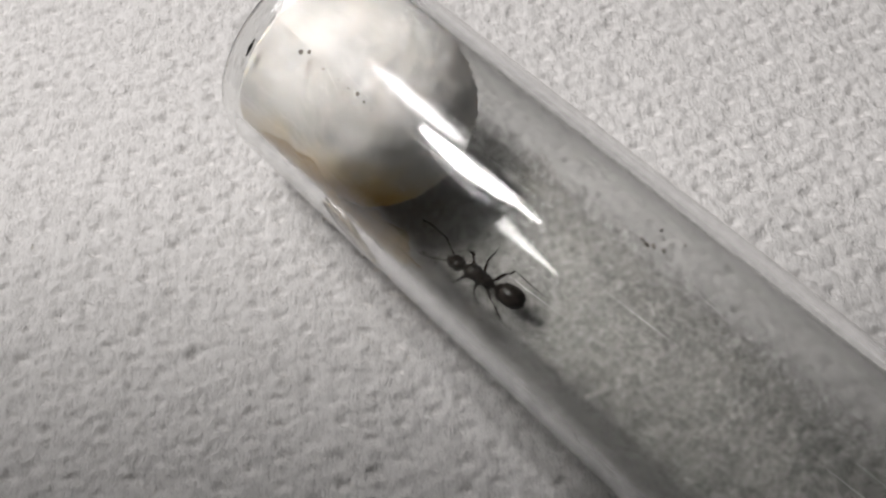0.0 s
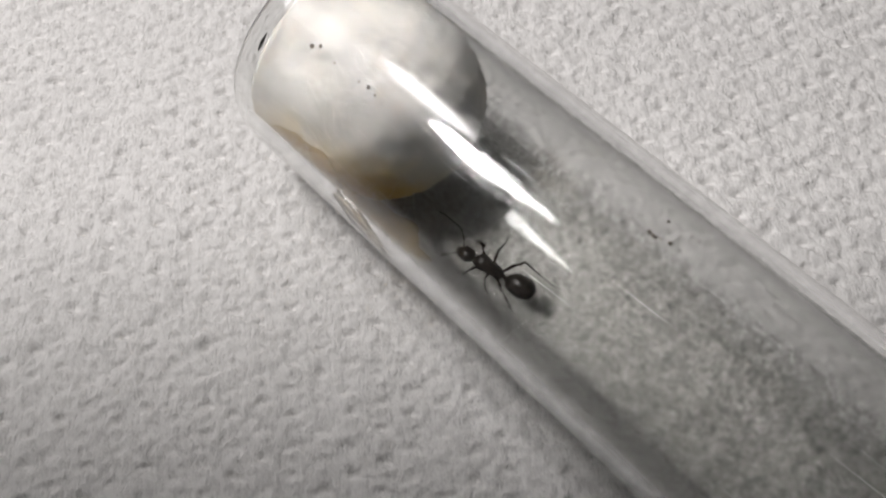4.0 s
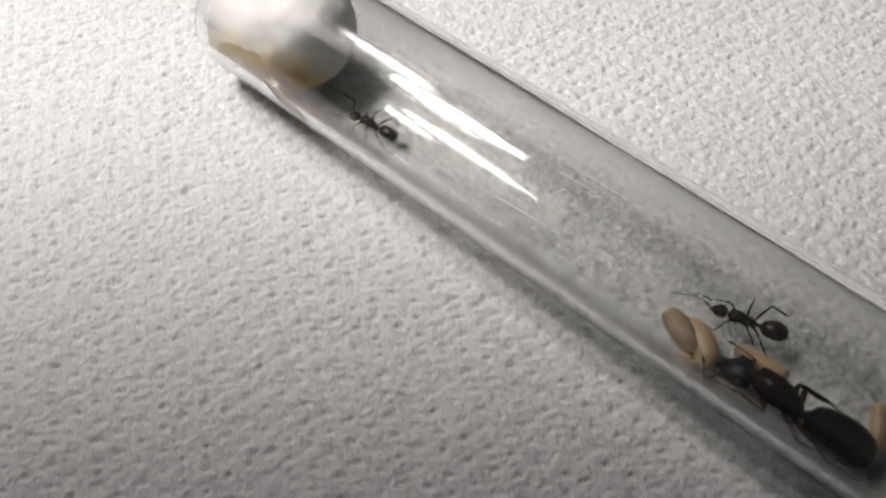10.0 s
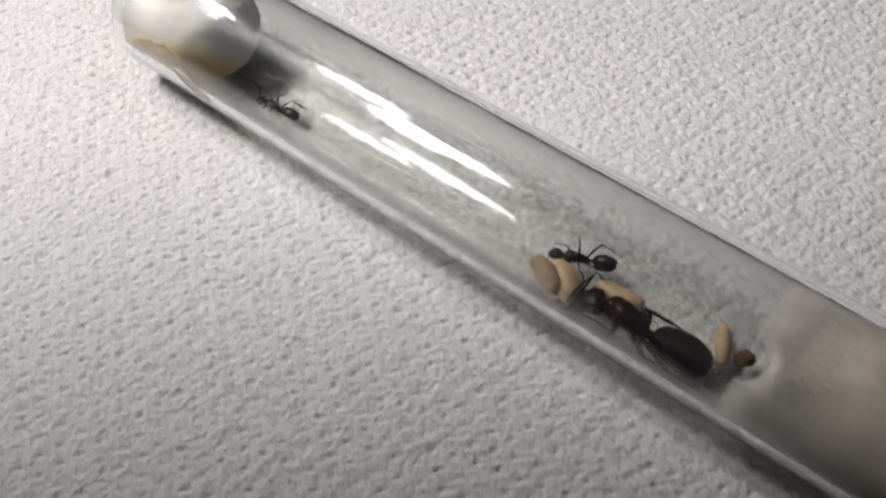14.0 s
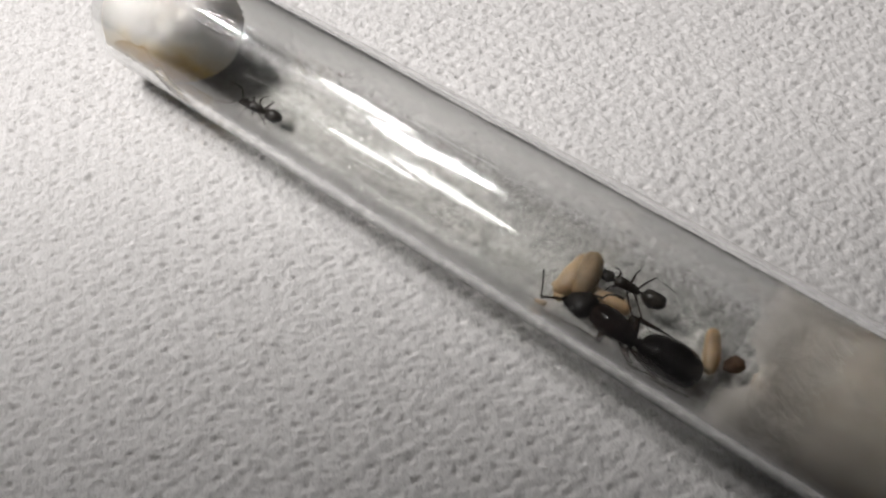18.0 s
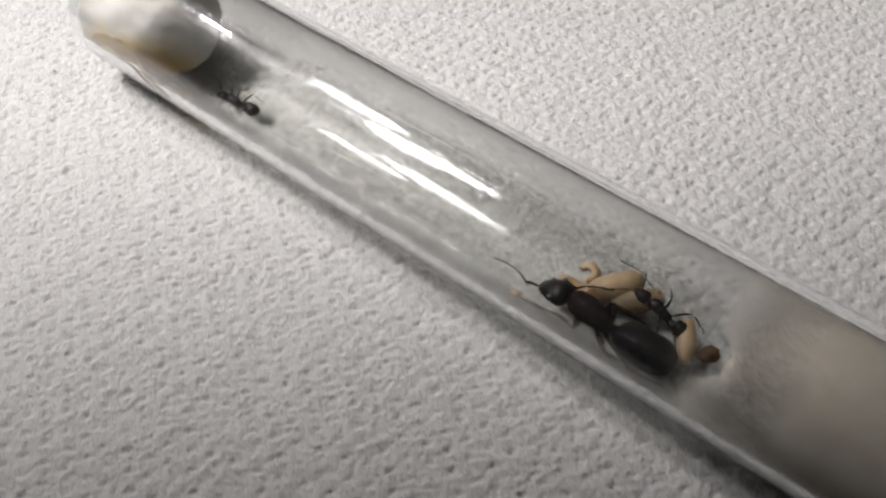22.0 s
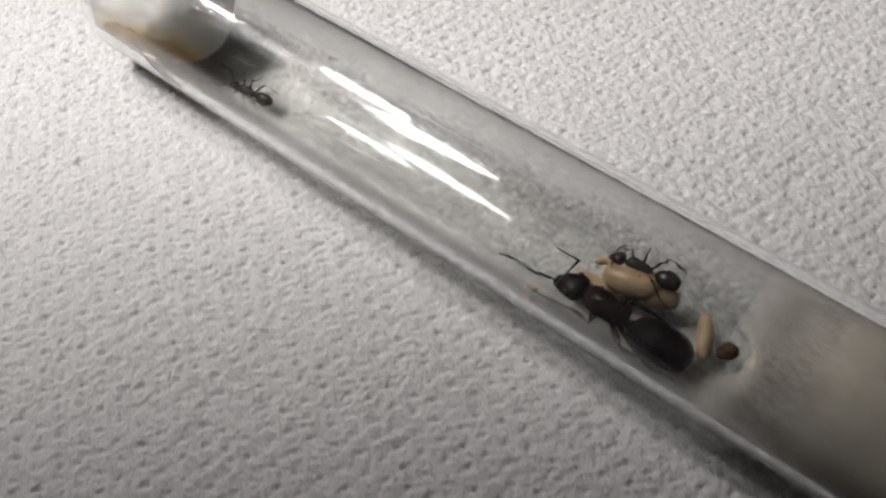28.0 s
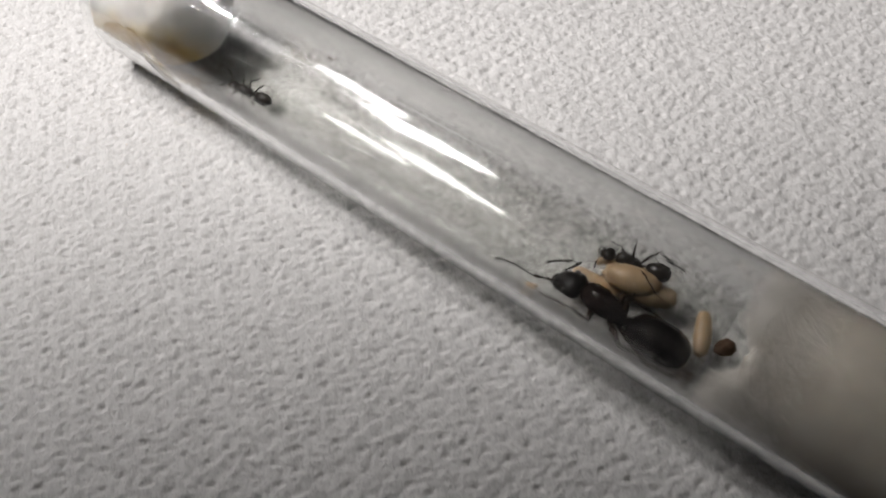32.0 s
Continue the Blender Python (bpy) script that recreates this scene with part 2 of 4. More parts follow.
def syrup(name, tint, body, share):
    """A thin coloured liquid: it tints what lies behind it, scatters a share of the light and has a wet gloss."""
    m, n, l, b = nodes_of(name)
    clear = n.new("ShaderNodeBsdfTransparent")
    clear.inputs["Color"].default_value = (*tint, 1)
    spots = noise_node(n, l, 420.0, 4.0, 0.6)
    tone = ramp_node(n, l, spots.outputs["Fac"], [(0.3, body), (0.7, tuple(min(1.0, 1.35 * c) for c in body))])
    l.new(tone.outputs["Color"], b.inputs["Base Color"])
    b.inputs["Roughness"].default_value = 0.2
    r = n.new("ShaderNodeMapRange")
    r.inputs["From Min"].default_value, r.inputs["From Max"].default_value = 0.3, 0.7
    r.inputs["To Min"].default_value, r.inputs["To Max"].default_value = share * 0.6, min(1.0, share * 1.4)
    l.new(spots.outputs["Fac"], r.inputs["Value"])
    mix = n.new("ShaderNodeMixShader")
    l.new(r.outputs["Result"], mix.inputs["Fac"])
    l.new(clear.outputs[0], mix.inputs[1])
    l.new(b.outputs[0], mix.inputs[2])
    l.new(mix.outputs[0], n["Material Output"].inputs["Surface"])
    return m


AMBER = syrup("amber_syrup", (0.84, 0.70, 0.42), (0.38, 0.27, 0.10), 0.28)
WALL = surface("wall_paint", (0.17, 0.166, 0.16), (0.21, 0.206, 0.20), 3.0, 0.8, 0.2, 200.0, bump_mm=0.5)
FLOOR = surface("floor_wood", (0.42, 0.34, 0.25), (0.52, 0.43, 0.33), 8.0, 0.5, 0.2, 200.0, bump_mm=0.3)
WOOD = surface("table_top", (0.016, 0.018, 0.022), (0.030, 0.033, 0.040), 20.0, 0.5, 0.2, 300.0, bump_mm=0.3)


# ---- building helpers (shapes are drawn in millimetres) ----
def mesh_of(name, bm, material, smooth=True):
    me = bpy.data.meshes.new(name)
    bmesh.ops.recalc_face_normals(bm, faces=bm.faces)
    for f in bm.faces:
        f.smooth = smooth
    bmesh.ops.scale(bm, vec=(MM, MM, MM), verts=bm.verts)
    bm.to_mesh(me)
    bm.free()
    me.materials.append(material)
    return me


def part(name, bm, material, parent=None, label="", smooth=True):
    ob = new(name, mesh_of(name, bm, material, smooth))
    ob.parent = parent
    if label:
        ob["label"] = label
    return ob


def lathe(profile, segments=64, close=False):
    """Turns (x, r) pairs round the x axis."""
    bm = bmesh.new()
    rings = []
    for x, r in profile:
        if r < 1e-6:
            rings.append([bm.verts.new((x, 0, 0))])
        else:
            rings.append([bm.verts.new((x, r * math.cos(2 * math.pi * k / segments), r * math.sin(2 * math.pi * k / segments))) for k in range(segments)])
    pairs = list(zip(rings, rings[1:])) + ([(rings[-1], rings[0])] if close else [])
    for a, b in pairs:
        for k in range(segments):
            j = (k + 1) % segments
            if len(a) == 1 and len(b) > 1:
                bm.faces.new((a[0], b[k], b[j]))
            elif len(b) == 1 and len(a) > 1:
                bm.faces.new((a[k], b[0], a[j]))
            elif len(a) > 1:
                bm.faces.new((a[k], b[k], b[j], a[j]))
    return bm


def box(x0, x1, y0, y1, z0, z1):
    bm = bmesh.new()
    bmesh.ops.create_cube(bm, size=1)
    for v in bm.verts:
        v.co = Vector((x0 + (v.co.x + 0.5) * (x1 - x0), y0 + (v.co.y + 0.5) * (y1 - y0), z0 + (v.co.z + 0.5) * (z1 - z0)))
    return bm


# ---- the room ----
def build_room():
    """A small room turned square to the view."""
    turn = (0, 0, radians(39))

    def slab(name, size, material, label, category):
        ob = part(name, box(*size), material, smooth=False)
        ob.rotation_euler = turn
        return tagged(ob, label, category, kind="structure")

    for name, size in (("wall_north", (-1700, 1500, 1600, 1700, -750, 1750)), ("wall_south", (-1700, 1500, -600, -500, -750, 1750)),
                       ("wall_east", (1500, 1600, -500, 1600, -750, 1750)), ("wall_west", (-1700, -1600, -500, 1600, -750, 1750))):
        slab(name, size, WALL, "plain dull grey painted room wall", "wall")
    slab("ceiling", (-1700, 1600, -600, 1700, 1750, 1850), WALL, "plain dull grey painted ceiling", "ceiling")
    slab("floor", (-1700, 1600, -600, 1700, -850, -750), FLOOR, "plain light wooden floor", "floor")
    table = new("table")
    table.rotation_euler = turn
    tagged(table, "dark slate-coloured table under the paper towel", "table")
    part("tabletop", box(-700, 700, -400, 400, -30, -0.95), WOOD, table, smooth=False)
    for x in (-660, 660):
        for y in (-360, 360):
            part("leg", box(x - 25, x + 25, y - 25, y + 25, -750, -30), WOOD, table, smooth=False)
    for lamp_x, lamp_y, lamp_size, lamp_power in LAMPS:
        lamp = new("hanging_lamp")
        lamp.location = (lamp_x, lamp_y, LAMP_Z)
        tagged(lamp, "round white lamp hanging on a cord, switched on", "lamp", "hanging lamps")
        r = lamp_size * 500 + 6
        part("housing", limb([(0, 0, 6), (0, 0, 14), (0, 0, 40)], [r, r + 3, r - 20], 48), WALL, lamp)
        part("cord", limb([(0, 0, 40), (0, 0, 600), (0, 0, 1750 - 1000 * LAMP_Z)], [3, 3, 3], 10), WOOD, lamp)


# ---- an unseen phone slab added at the camera: its shade falls over the near part of the towel ----
def build_shade_phone():
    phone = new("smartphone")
    tagged(phone, "unseen dark smartphone slab added beside the camera to shade the towel", "smartphone")
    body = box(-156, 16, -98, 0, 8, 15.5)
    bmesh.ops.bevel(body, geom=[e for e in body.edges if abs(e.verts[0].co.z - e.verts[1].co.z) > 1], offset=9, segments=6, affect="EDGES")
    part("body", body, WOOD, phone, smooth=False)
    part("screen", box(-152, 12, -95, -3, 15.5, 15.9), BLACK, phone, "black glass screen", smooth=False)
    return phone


# ---- the paper towel ----
def relief(x, y):
    """Height of the embossed towel in millimetres: a slanted lattice of short pressed pits with a puffed lip beside each."""
    ax, ay, bx, by = 2.18, 0.77, 0.56, 2.07
    det = ax * by - ay * bx
    wx = x + 0.25 * np.sin(y * 0.21) + 0.2 * np.sin(x * 0.13 + y * 0.17)
    wy = y + 0.25 * np.sin(x * 0.17 + 1.0)
    u, v = (wx * by - wy * bx) / det, (ax * wy - ay * wx) / det
    ca, sa = math.cos(radians(42)), math.sin(radians(42))
    h = np.zeros_like(x)
    for du in (-1, 0, 1):
        for dv in (-1, 0, 1):
            cu, cv = np.round(u) + du, np.round(v) + dv
            wob = np.sin(cu * 12.9898 + cv * 78.233) * 43758.5453
            wob = wob - np.floor(wob)
            wob2 = np.sin(cu * 39.346 + cv * 11.135) * 24634.6345
            wob2 = wob2 - np.floor(wob2)
            dx = wx - (cu * ax + cv * bx + (wob - 0.5) * 0.36)
            dy = wy - (cu * ay + cv * by + (wob2 - 0.5) * 0.36)
            a, b = dx * ca + dy * sa, dy * ca - dx * sa
            b = b + 0.35 * a * a
            h -= (0.21 + 0.26 * wob2) * np.exp(-(a / (0.36 + 0.16 * wob)) ** 2 - (b / 0.29) ** 2)
            h += 0.09 * np.exp(-((a - 0.2) / 0.5) ** 2 - ((b + 0.6) / 0.35) ** 2)
    return h


def smooth_noise(rng, shape, k, stretch=1):
    """Soft random bumps about k cells wide (k times stretch along the second axis)."""
    ny, nx = shape
    ky, kx = k, k * stretch
    g = rng.standard_normal((ny // ky + 3, nx // kx + 3))
    yy, xx = np.arange(ny) / ky, np.arange(nx) / kx
    y0, x0 = yy.astype(int), xx.astype(int)
    fy, fx = (yy - y0)[:, None], (xx - x0)[None, :]
    fy, fx = fy * fy * (3 - 2 * fy), fx * fx * (3 - 2 * fx)
    g00, g01 = g[np.ix_(y0, x0)], g[np.ix_(y0, x0 + 1)]
    g10, g11 = g[np.ix_(y0 + 1, x0)], g[np.ix_(y0 + 1, x0 + 1)]
    return (g00 * (1 - fx) + g01 * fx) * (1 - fy) + (g10 * (1 - fx) + g11 * fx) * fy


def build_towel():
    step = 0.18
    xs, ys = np.arange(-92, 84.01, step), np.arange(-66, 92.01, step)
    X, Y = np.meshgrid(xs, ys)
    rng = np.random.default_rng(3)
    Z = relief(X, Y)
    Z += 0.05 * smooth_noise(rng, X.shape, 9) + 0.05 * smooth_noise(rng, X.shape, 4) + 0.055 * smooth_noise(rng, X.shape, 2) + 0.02 * rng.standard_normal(X.shape)
    Z = np.maximum(Z - 0.25, -0.85)
    nx, ny = len(xs), len(ys)
    co = np.stack([X, Y, Z], -1).reshape(-1, 3) * MM
    i = np.arange(nx * ny).reshape(ny, nx)
    quads = np.stack([i[:-1, :-1], i[:-1, 1:], i[1:, 1:], i[1:, :-1]], -1).reshape(-1, 4)
    # the torn corner
    far = (X + 82.4) * 0.757 + (Y + 14.3) * 0.653 + 0.5 * np.sin(X * 0.9) + 0.3 * np.sin(Y * 2.3) + 0.12 * rng.standard_normal(X.shape)
    # near edge cut just outside the camera's view, to dim its reflection
    near = 45.5 - 0.613 * X + 0.79 * Y + 0.3 * np.sin(X * 0.8)
    quads = quads[((far > 0) & (near > 0)).ravel()[quads].all(1)]
    me = bpy.data.meshes.new("paper_towel")
    me.vertices.add(len(co))
    me.vertices.foreach_set("co", co.ravel())
    me.loops.add(quads.size)
    me.loops.foreach_set("vertex_index", quads.ravel().astype(np.int32))
    me.polygons.add(len(quads))
    me.polygons.foreach_set("loop_start", np.arange(0, quads.size, 4, dtype=np.int32))
    me.update(calc_edges=True)
    me.shade_smooth()
    me.materials.append(PAPER)
    towel = new("paper_towel", me)
    tagged(towel, "white embossed paper towel spread on the table", "paper towel")


# ---- the test tube ----
def glass_sector(name, profile, first, half, parent, material, inside, segments=160):
    """A long sector of the tube's skin, with true round normals."""
    verts, normals, faces = [], [], []
    n = len(profile)
    for k, (x, r) in enumerate(profile):
        (xa, ra), (xb, rb) = profile[k - 1], profile[(k + 1) % n]
        t = Vector((xb - xa, rb - ra)).normalized()
        if r < 1e-6:
            t = Vector((0, -1)) if x > 99.5 else Vector((0, 1))
        for s in range(half + 1):
            a = 2 * math.pi * (first + s) / segments
            verts.append((x * MM, r * math.cos(a) * MM, r * math.sin(a) * MM))
            normals.append((-t.y, t.x * math.cos(a), t.x * math.sin(a)))
    for k in range(n):
        j = (k + 1) % n
        for s in range(half):
            faces.append((k * (half + 1) + s, k * (half + 1) + s + 1, j * (half + 1) + s + 1, j * (half + 1) + s))
    me = bpy.data.meshes.new(name)
    me.from_pydata(verts, [], faces)
    me.validate()
    me.shade_smooth()
    me.normals_split_custom_set_from_vertices(normals)
    me.materials.append(material)
    me.materials.append(BOOSTED_GLASS)
    for poly in me.polygons:
        poly.material_index = int(inside <= min(v // (half + 1) for v in poly.vertices) < n - 1 and poly.center.z < -0.9 * abs(poly.center.y))
    ob = new(name, me)
    ob.parent = parent
    return ob


def build_tube():
    tube = new("test_tube")
    tube.location = (0, 0.1 * MM, 8.1 * MM)
    tagged(tube, "clear glass test tube lying on the paper towel", "test tube")
    prof = [(-37.4, 7.1), (-37.9, 7.2), (-38.2, 7.5), (-38.1, 7.9), (-37.6, 8.1)]
    prof += [(x, 8.1) for x in range(-36, 93, 4)]
    prof += [(92 + 8.1 * math.sin(a), 8.1 * math.cos(a)) for a in [radians(d) for d in range(10, 90, 10)]] + [(100.1, 0)]
    inner = [(99, 0)] + [(92 + 7.05 * math.sin(a), 7.05 * math.cos(a)) for a in [radians(d) for d in range(80, 0, -10)]] + [(x, 7.05) for x in range(92, -36, -4)] + [(-36.8, 7.05)]
    # the wall is one skin in four long sectors: light passes all but the steep near side, which turns it away
    glass_sector("upper_glass", prof + inner, 20, 59, tube, GLASS, len(prof)).visible_shadow = False
    glass_sector("near_side_glass", prof + inner, 79, 26, tube, GLASS, len(prof))
    glass_sector("lower_glass", prof + inner, 105, 38, tube, GLASS, len(prof)).visible_shadow = False
    glass_sector("far_side_glass", prof + inner, 143, 37, tube, GLASS, len(prof)).visible_shadow = False
    # film added to dim the light inside the tube, with a slight haze
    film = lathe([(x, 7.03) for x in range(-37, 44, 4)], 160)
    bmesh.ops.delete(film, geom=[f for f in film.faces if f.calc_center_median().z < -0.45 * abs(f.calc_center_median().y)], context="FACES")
    part("haze_dimming_film", film, HAZE_DIMMING, tube, "faint grey haze added inside the glass to dim the light")
    # film added under the tube: its grey shades the towel seen through
    floor_film = lathe([(x, 8.13) for x in range(-37, 48, 4)], 160)
    bmesh.ops.delete(floor_film, geom=[f for f in floor_film.faces if f.calc_center_median().z > -0.2 * abs(f.calc_center_median().y) - 0.03], context="FACES")
    part("underside_dimming_film", floor_film, FLOOR_DIMMING, tube, "speckled grey film added under the tube to darken its floor")
    # fine scratches along the wall, and brown smudges near its top
    for x0, x1, y, r in ((2.0, 9.0, -6.53, 0.022), (5.5, 18.2, -1.5, 0.022), (4.5, 11.0, -2.6, 0.016), (-9.0, -4.0, -3.0, 0.016), (6.0, 12.5, 2.9, 0.02), (-14.0, -9.5, -5.4, 0.016)):
        z = math.sqrt(8.1 ** 2 - y * y)
        part("scratch", limb([(x0, y, z), (x0 * 0.6 + x1 * 0.4, y + 0.1, math.sqrt(8.1 ** 2 - (y + 0.1) ** 2)), (x1, y + 0.25, math.sqrt(8.1 ** 2 - (y + 0.25) ** 2))], [r * 0.3, r, r * 0.3], 6), SCRATCH, tube)
    part("rim_mark", limb([(-36.5, -5.92, 5.53), (-36.52, -5.45, 5.99), (-36.55, -4.95, 6.41)], [0.05, 0.13, 0.03], 8), EYE, tube, "dark mark on the rim")
    rng = random.Random(5)
    for x, y, size in ((-33.1, -3.9, 0.28), (-32.6, -3.6, 0.22), (-31.0, -3.8, 0.13), (-29.7, -3.7, 0.1), (-28.8, -3.7, 0.12), (-28.0, -3.6, 0.24), (-27.3, -3.7, 0.14), (-26.6, -3.8, 0.1), (-35.5, -4.6, 0.09),
                       (-3.0, -0.8, 0.12), (23.0, 1.6, 0.09)):
        r = 8.12
        bm = bmesh.new()
        bmesh.ops.create_icosphere(bm, subdivisions=2, radius=size * 0.55)
        for v in bm.verts:
            k = 1 + 0.6 * noise.noise(v.co * 9 + Vector((x, y, 0)))
            v.co = Vector((v.co.x * k * rng.uniform(0.9, 1.4), v.co.y * k, v.co.z * 0.25))
        speck = part("speck", bm, DIRT, tube)
        speck.location = Vector((x, y, math.sqrt(r * r - y * y))) * MM
        speck.rotation_euler = (-math.atan2(y, r), 0, rng.uniform(-0.3, 0.3))
    for x, turn, size in ((-12.1, 110, 0.34), (-11.7, 111, 0.36), (-11.2, 109, 0.30), (-10.5, 107, 0.24), (-12.0, 96, 0.16), (-11.2, 94, 0.2), (-9.4, 92, 0.2), (-8.8, 91, 0.16)):
        bm = bmesh.new()
        bmesh.ops.create_icosphere(bm, subdivisions=2, radius=size * 0.55)
        for v in bm.verts:
            k = 1 + 0.6 * noise.noise(v.co * 9 + Vector((x, turn, 0)))
            v.co = Vector((v.co.x * k * rng.uniform(0.9, 1.4), v.co.y * k, v.co.z * 0.25))
        speck = part("speck", bm, DIRT, tube, "brown speck on the inner wall")
        speck.location = Vector((x, 7.0 * math.sin(radians(turn)), 7.0 * math.cos(radians(turn)))) * MM
        speck.rotation_euler = (-radians(turn), 0, rng.uniform(-0.3, 0.3))
    return tube


def cotton(name, profile, material, seed, amp, inner, segments=128, ragged=0.15, radial=0.25):
    """A plug turned from a profile, made lumpy and combed along its fibres; inner is its largest radius."""
    bm = lathe(profile, segments)
    for v in bm.verts:
        p = v.co.copy()
        q = p * 0.35 + Vector((seed, 0, 0))
        d = noise.noise(q) + 0.4 * noise.noise(q * 2.7) + 0.25 * noise.noise(q * 6.5) + 0.15 * noise.noise(q * 14)
        r = math.hypot(p.y, p.z)
        v.co.x += amp * d * (1.0 if r < inner - 1.2 else max(ragged, (inner - r) / 1.2))
        if r > 1e-6:
            k = min(inner, r + radial * d) / r
            v.co.y, v.co.z = v.co.y * k, v.co.z * k
    ob = part(name, bm, material)
    ob.location = (0, 0.1 * MM, 8.1 * MM)
    return ob


def fibres(parent, material, count, place, seed, length, radius=0.012, clear=None):
    """Loose hairs of a plug, joined into one fuzz."""
    rng = random.Random(seed)
    bm = bmesh.new()
    for n in range(count):
        p, d = place(rng)
        p, d = Vector(p), Vector(d).normalized()
        bend = Vector((rng.uniform(-1, 1), rng.uniform(-1, 1), rng.uniform(-1, 1))) * 0.7
        ll = length * rng.uniform(0.4, 1.3)
        pts = [p + d * ll * s + bend * ll * s * s * 0.6 for s in (0, 0.25, 0.5, 0.75, 1.0)]
        for c in pts:
            r = math.hypot(c.y, c.z)
            if r > 6.97:
                c.y, c.z = c.y * 6.97 / r, c.z * 6.97 / r
        if clear and min((c - Vector(clear) - Vector((0.1, -0.51, 0.85)) * k).length for c in pts for k in range(0, 15, 2)) < 2.1:
            continue
        rings = []
        for c in pts:
            rings.append([bm.verts.new(c + Vector((0, math.cos(a), math.sin(a))) * radius + Vector((math.sin(a) * radius, 0, 0))) for a in (0, 2.09, 4.19)])
        for a, b in zip(rings, rings[1:]):
            for k in range(3):
                bm.faces.new((a[k], a[(k + 1) % 3], b[(k + 1) % 3], b[k]))
    return tagged(part("fuzz", bm, material, parent), kind="stuff")


def build_plugs():
    face = [(-24.6 - 6.0 * (1 - math.cos(a)), 6.93 * math.sin(a) ** 0.8) for a in [radians(d) for d in range(0, 91, 3)]]
    dry = cotton("cotton_plug", face + [(-31 - 0.25 * x, 6.93) for x in range(1, 24)] + [(-37.0, 6.5), (-37.3, 5.0), (-37.4, 2.5), (-37.45, 0)], COTTON, 3.0, 0.10, 6.95)
    tagged(dry, "white cotton plug stuffed in the tube's mouth", "cotton plug")

    def dome(rng):
        a, b = math.acos(1 - rng.random() * 0.9), rng.uniform(0, 2 * math.pi)
        return (-24.9 - 6.0 * (1 - math.cos(a)) - 0.1, 6.8 * math.sin(a) * math.cos(b), 6.8 * math.sin(a) * math.sin(b)), (math.cos(a), 1.3 * math.cos(b) + rng.uniform(-1, 1), 1.3 * math.sin(b) + rng.uniform(-1, 1))
    fibres(dry, LINT, 100, dome, 2, 1.0)

    def nap(rng):
        a, b = math.acos(1 - rng.random()), rng.uniform(0, 2 * math.pi)
        return (-24.9 - 6.0 * (1 - math.cos(a)) + 0.04, 6.9 * math.sin(a) * math.cos(b), 6.9 * math.sin(a) * math.sin(b)), (-math.sin(a) + rng.uniform(-0.8, 0.8), math.cos(a) * math.cos(b) - math.sin(b) * rng.uniform(-2, 2), math.cos(a) * math.sin(b) + math.cos(b) * rng.uniform(-2, 2))
    fibres(dry, LINT, 2200, nap, 8, 1.8, 0.008)

    def mouth(rng):
        b = rng.uniform(0, 2 * math.pi)
        return (-36.4 - rng.random() * 0.6, 6.7 * math.cos(b), 6.7 * math.sin(b)), (-1, rng.uniform(-1, 1), rng.uniform(-1, 1))
    fibres(dry, LINT, 150, mouth, 4, 0.9)
    wet = cotton("wet_cotton_plug", [(45.2, 0)] + [(45.2 + 1.6 * (1 - math.cos(a)) ** 1.3, 6.3 * math.sin(a) ** 0.6) for a in [radians(1.5 * k) for k in range(1, 61)]] + [(46.9 + 0.5 * k, 6.3 + 0.73 * min(1.0, k / 12) ** 0.7) for k in range(0, 40)] + [(67 + 2 * k, 7.03) for k in range(1, 12)] + [(90, 0)], WET, 9.0, 0.8, 7.04, segments=192, ragged=1.0, radial=0.0)
    tagged(wet, "soaked grey cotton plug filling the tube", "cotton plug")

    def front(rng):
        r, b = 6.98 * rng.random() ** 0.5, rng.uniform(0, 2 * math.pi)
        while abs(r * math.cos(b) - 1.9) < 2.4 and abs(r * math.sin(b) + 5.6) < 2.6:
            r, b = 6.98 * rng.random() ** 0.5, rng.uniform(0, 2 * math.pi)
        return (45.4 + 1.6 * (r / 7.0) ** 6 - rng.random() * 0.5, r * math.cos(b), r * math.sin(b)), (-0.6, rng.uniform(-1, 1), rng.uniform(-1, 1))
    fibres(wet, FLUFF, 6000, front, 6, 2.0, 0.006, (42.2, 1.6, -5.0))

    def veil(rng):
        b = rng.uniform(0, 2 * math.pi)
        r = 6.97 - 1.0 * rng.random() ** 2
        return (51.0 - 6.8 * rng.random() ** 0.9, r * math.cos(b), r * math.sin(b)), (-1.0, rng.uniform(-1.2, 1.2), rng.uniform(-1.2, 1.2))
    fibres(wet, FLUFF, 20000, veil, 12, 2.2, 0.0045, (42.2, 1.6, -5.0))


# ---- ants ----
def loft(sections, segments=20):
    """A closed skin through oval sections (x, y, z, half width, half height) across the x axis."""
    bm = bmesh.new()
    rings = []
    for x, y, z, ry, rz in sections:
        rings.append([bm.verts.new((x, y + ry * math.cos(2 * math.pi * k / segments), z + rz * math.sin(2 * math.pi * k / segments))) for k in range(segments)])
    for a, b in zip(rings, rings[1:]):
        for k in range(segments):
            j = (k + 1) % segments
            bm.faces.new((a[k], a[j], b[j], b[k]))
    bm.faces.new(rings[0])
    bm.faces.new(rings[-1])
    return bm


def oval(x0, x1, ry, rz, y=0.0, z=0.0, power=1.0, steps=14, fat=0.0):
    """Sections of an egg from x0 to x1; fat moves its widest place towards x1."""
    out = []
    for k in range(steps + 1):
        a = math.pi * k / steps
        s = max(0.04, math.sin(a) ** power)
        c = -math.cos(a)
        c = c + fat * (1 - c * c)
        out.append(((x0 + x1) / 2 + (x1 - x0) / 2 * c, y, z, ry * s, rz * s))
    return out


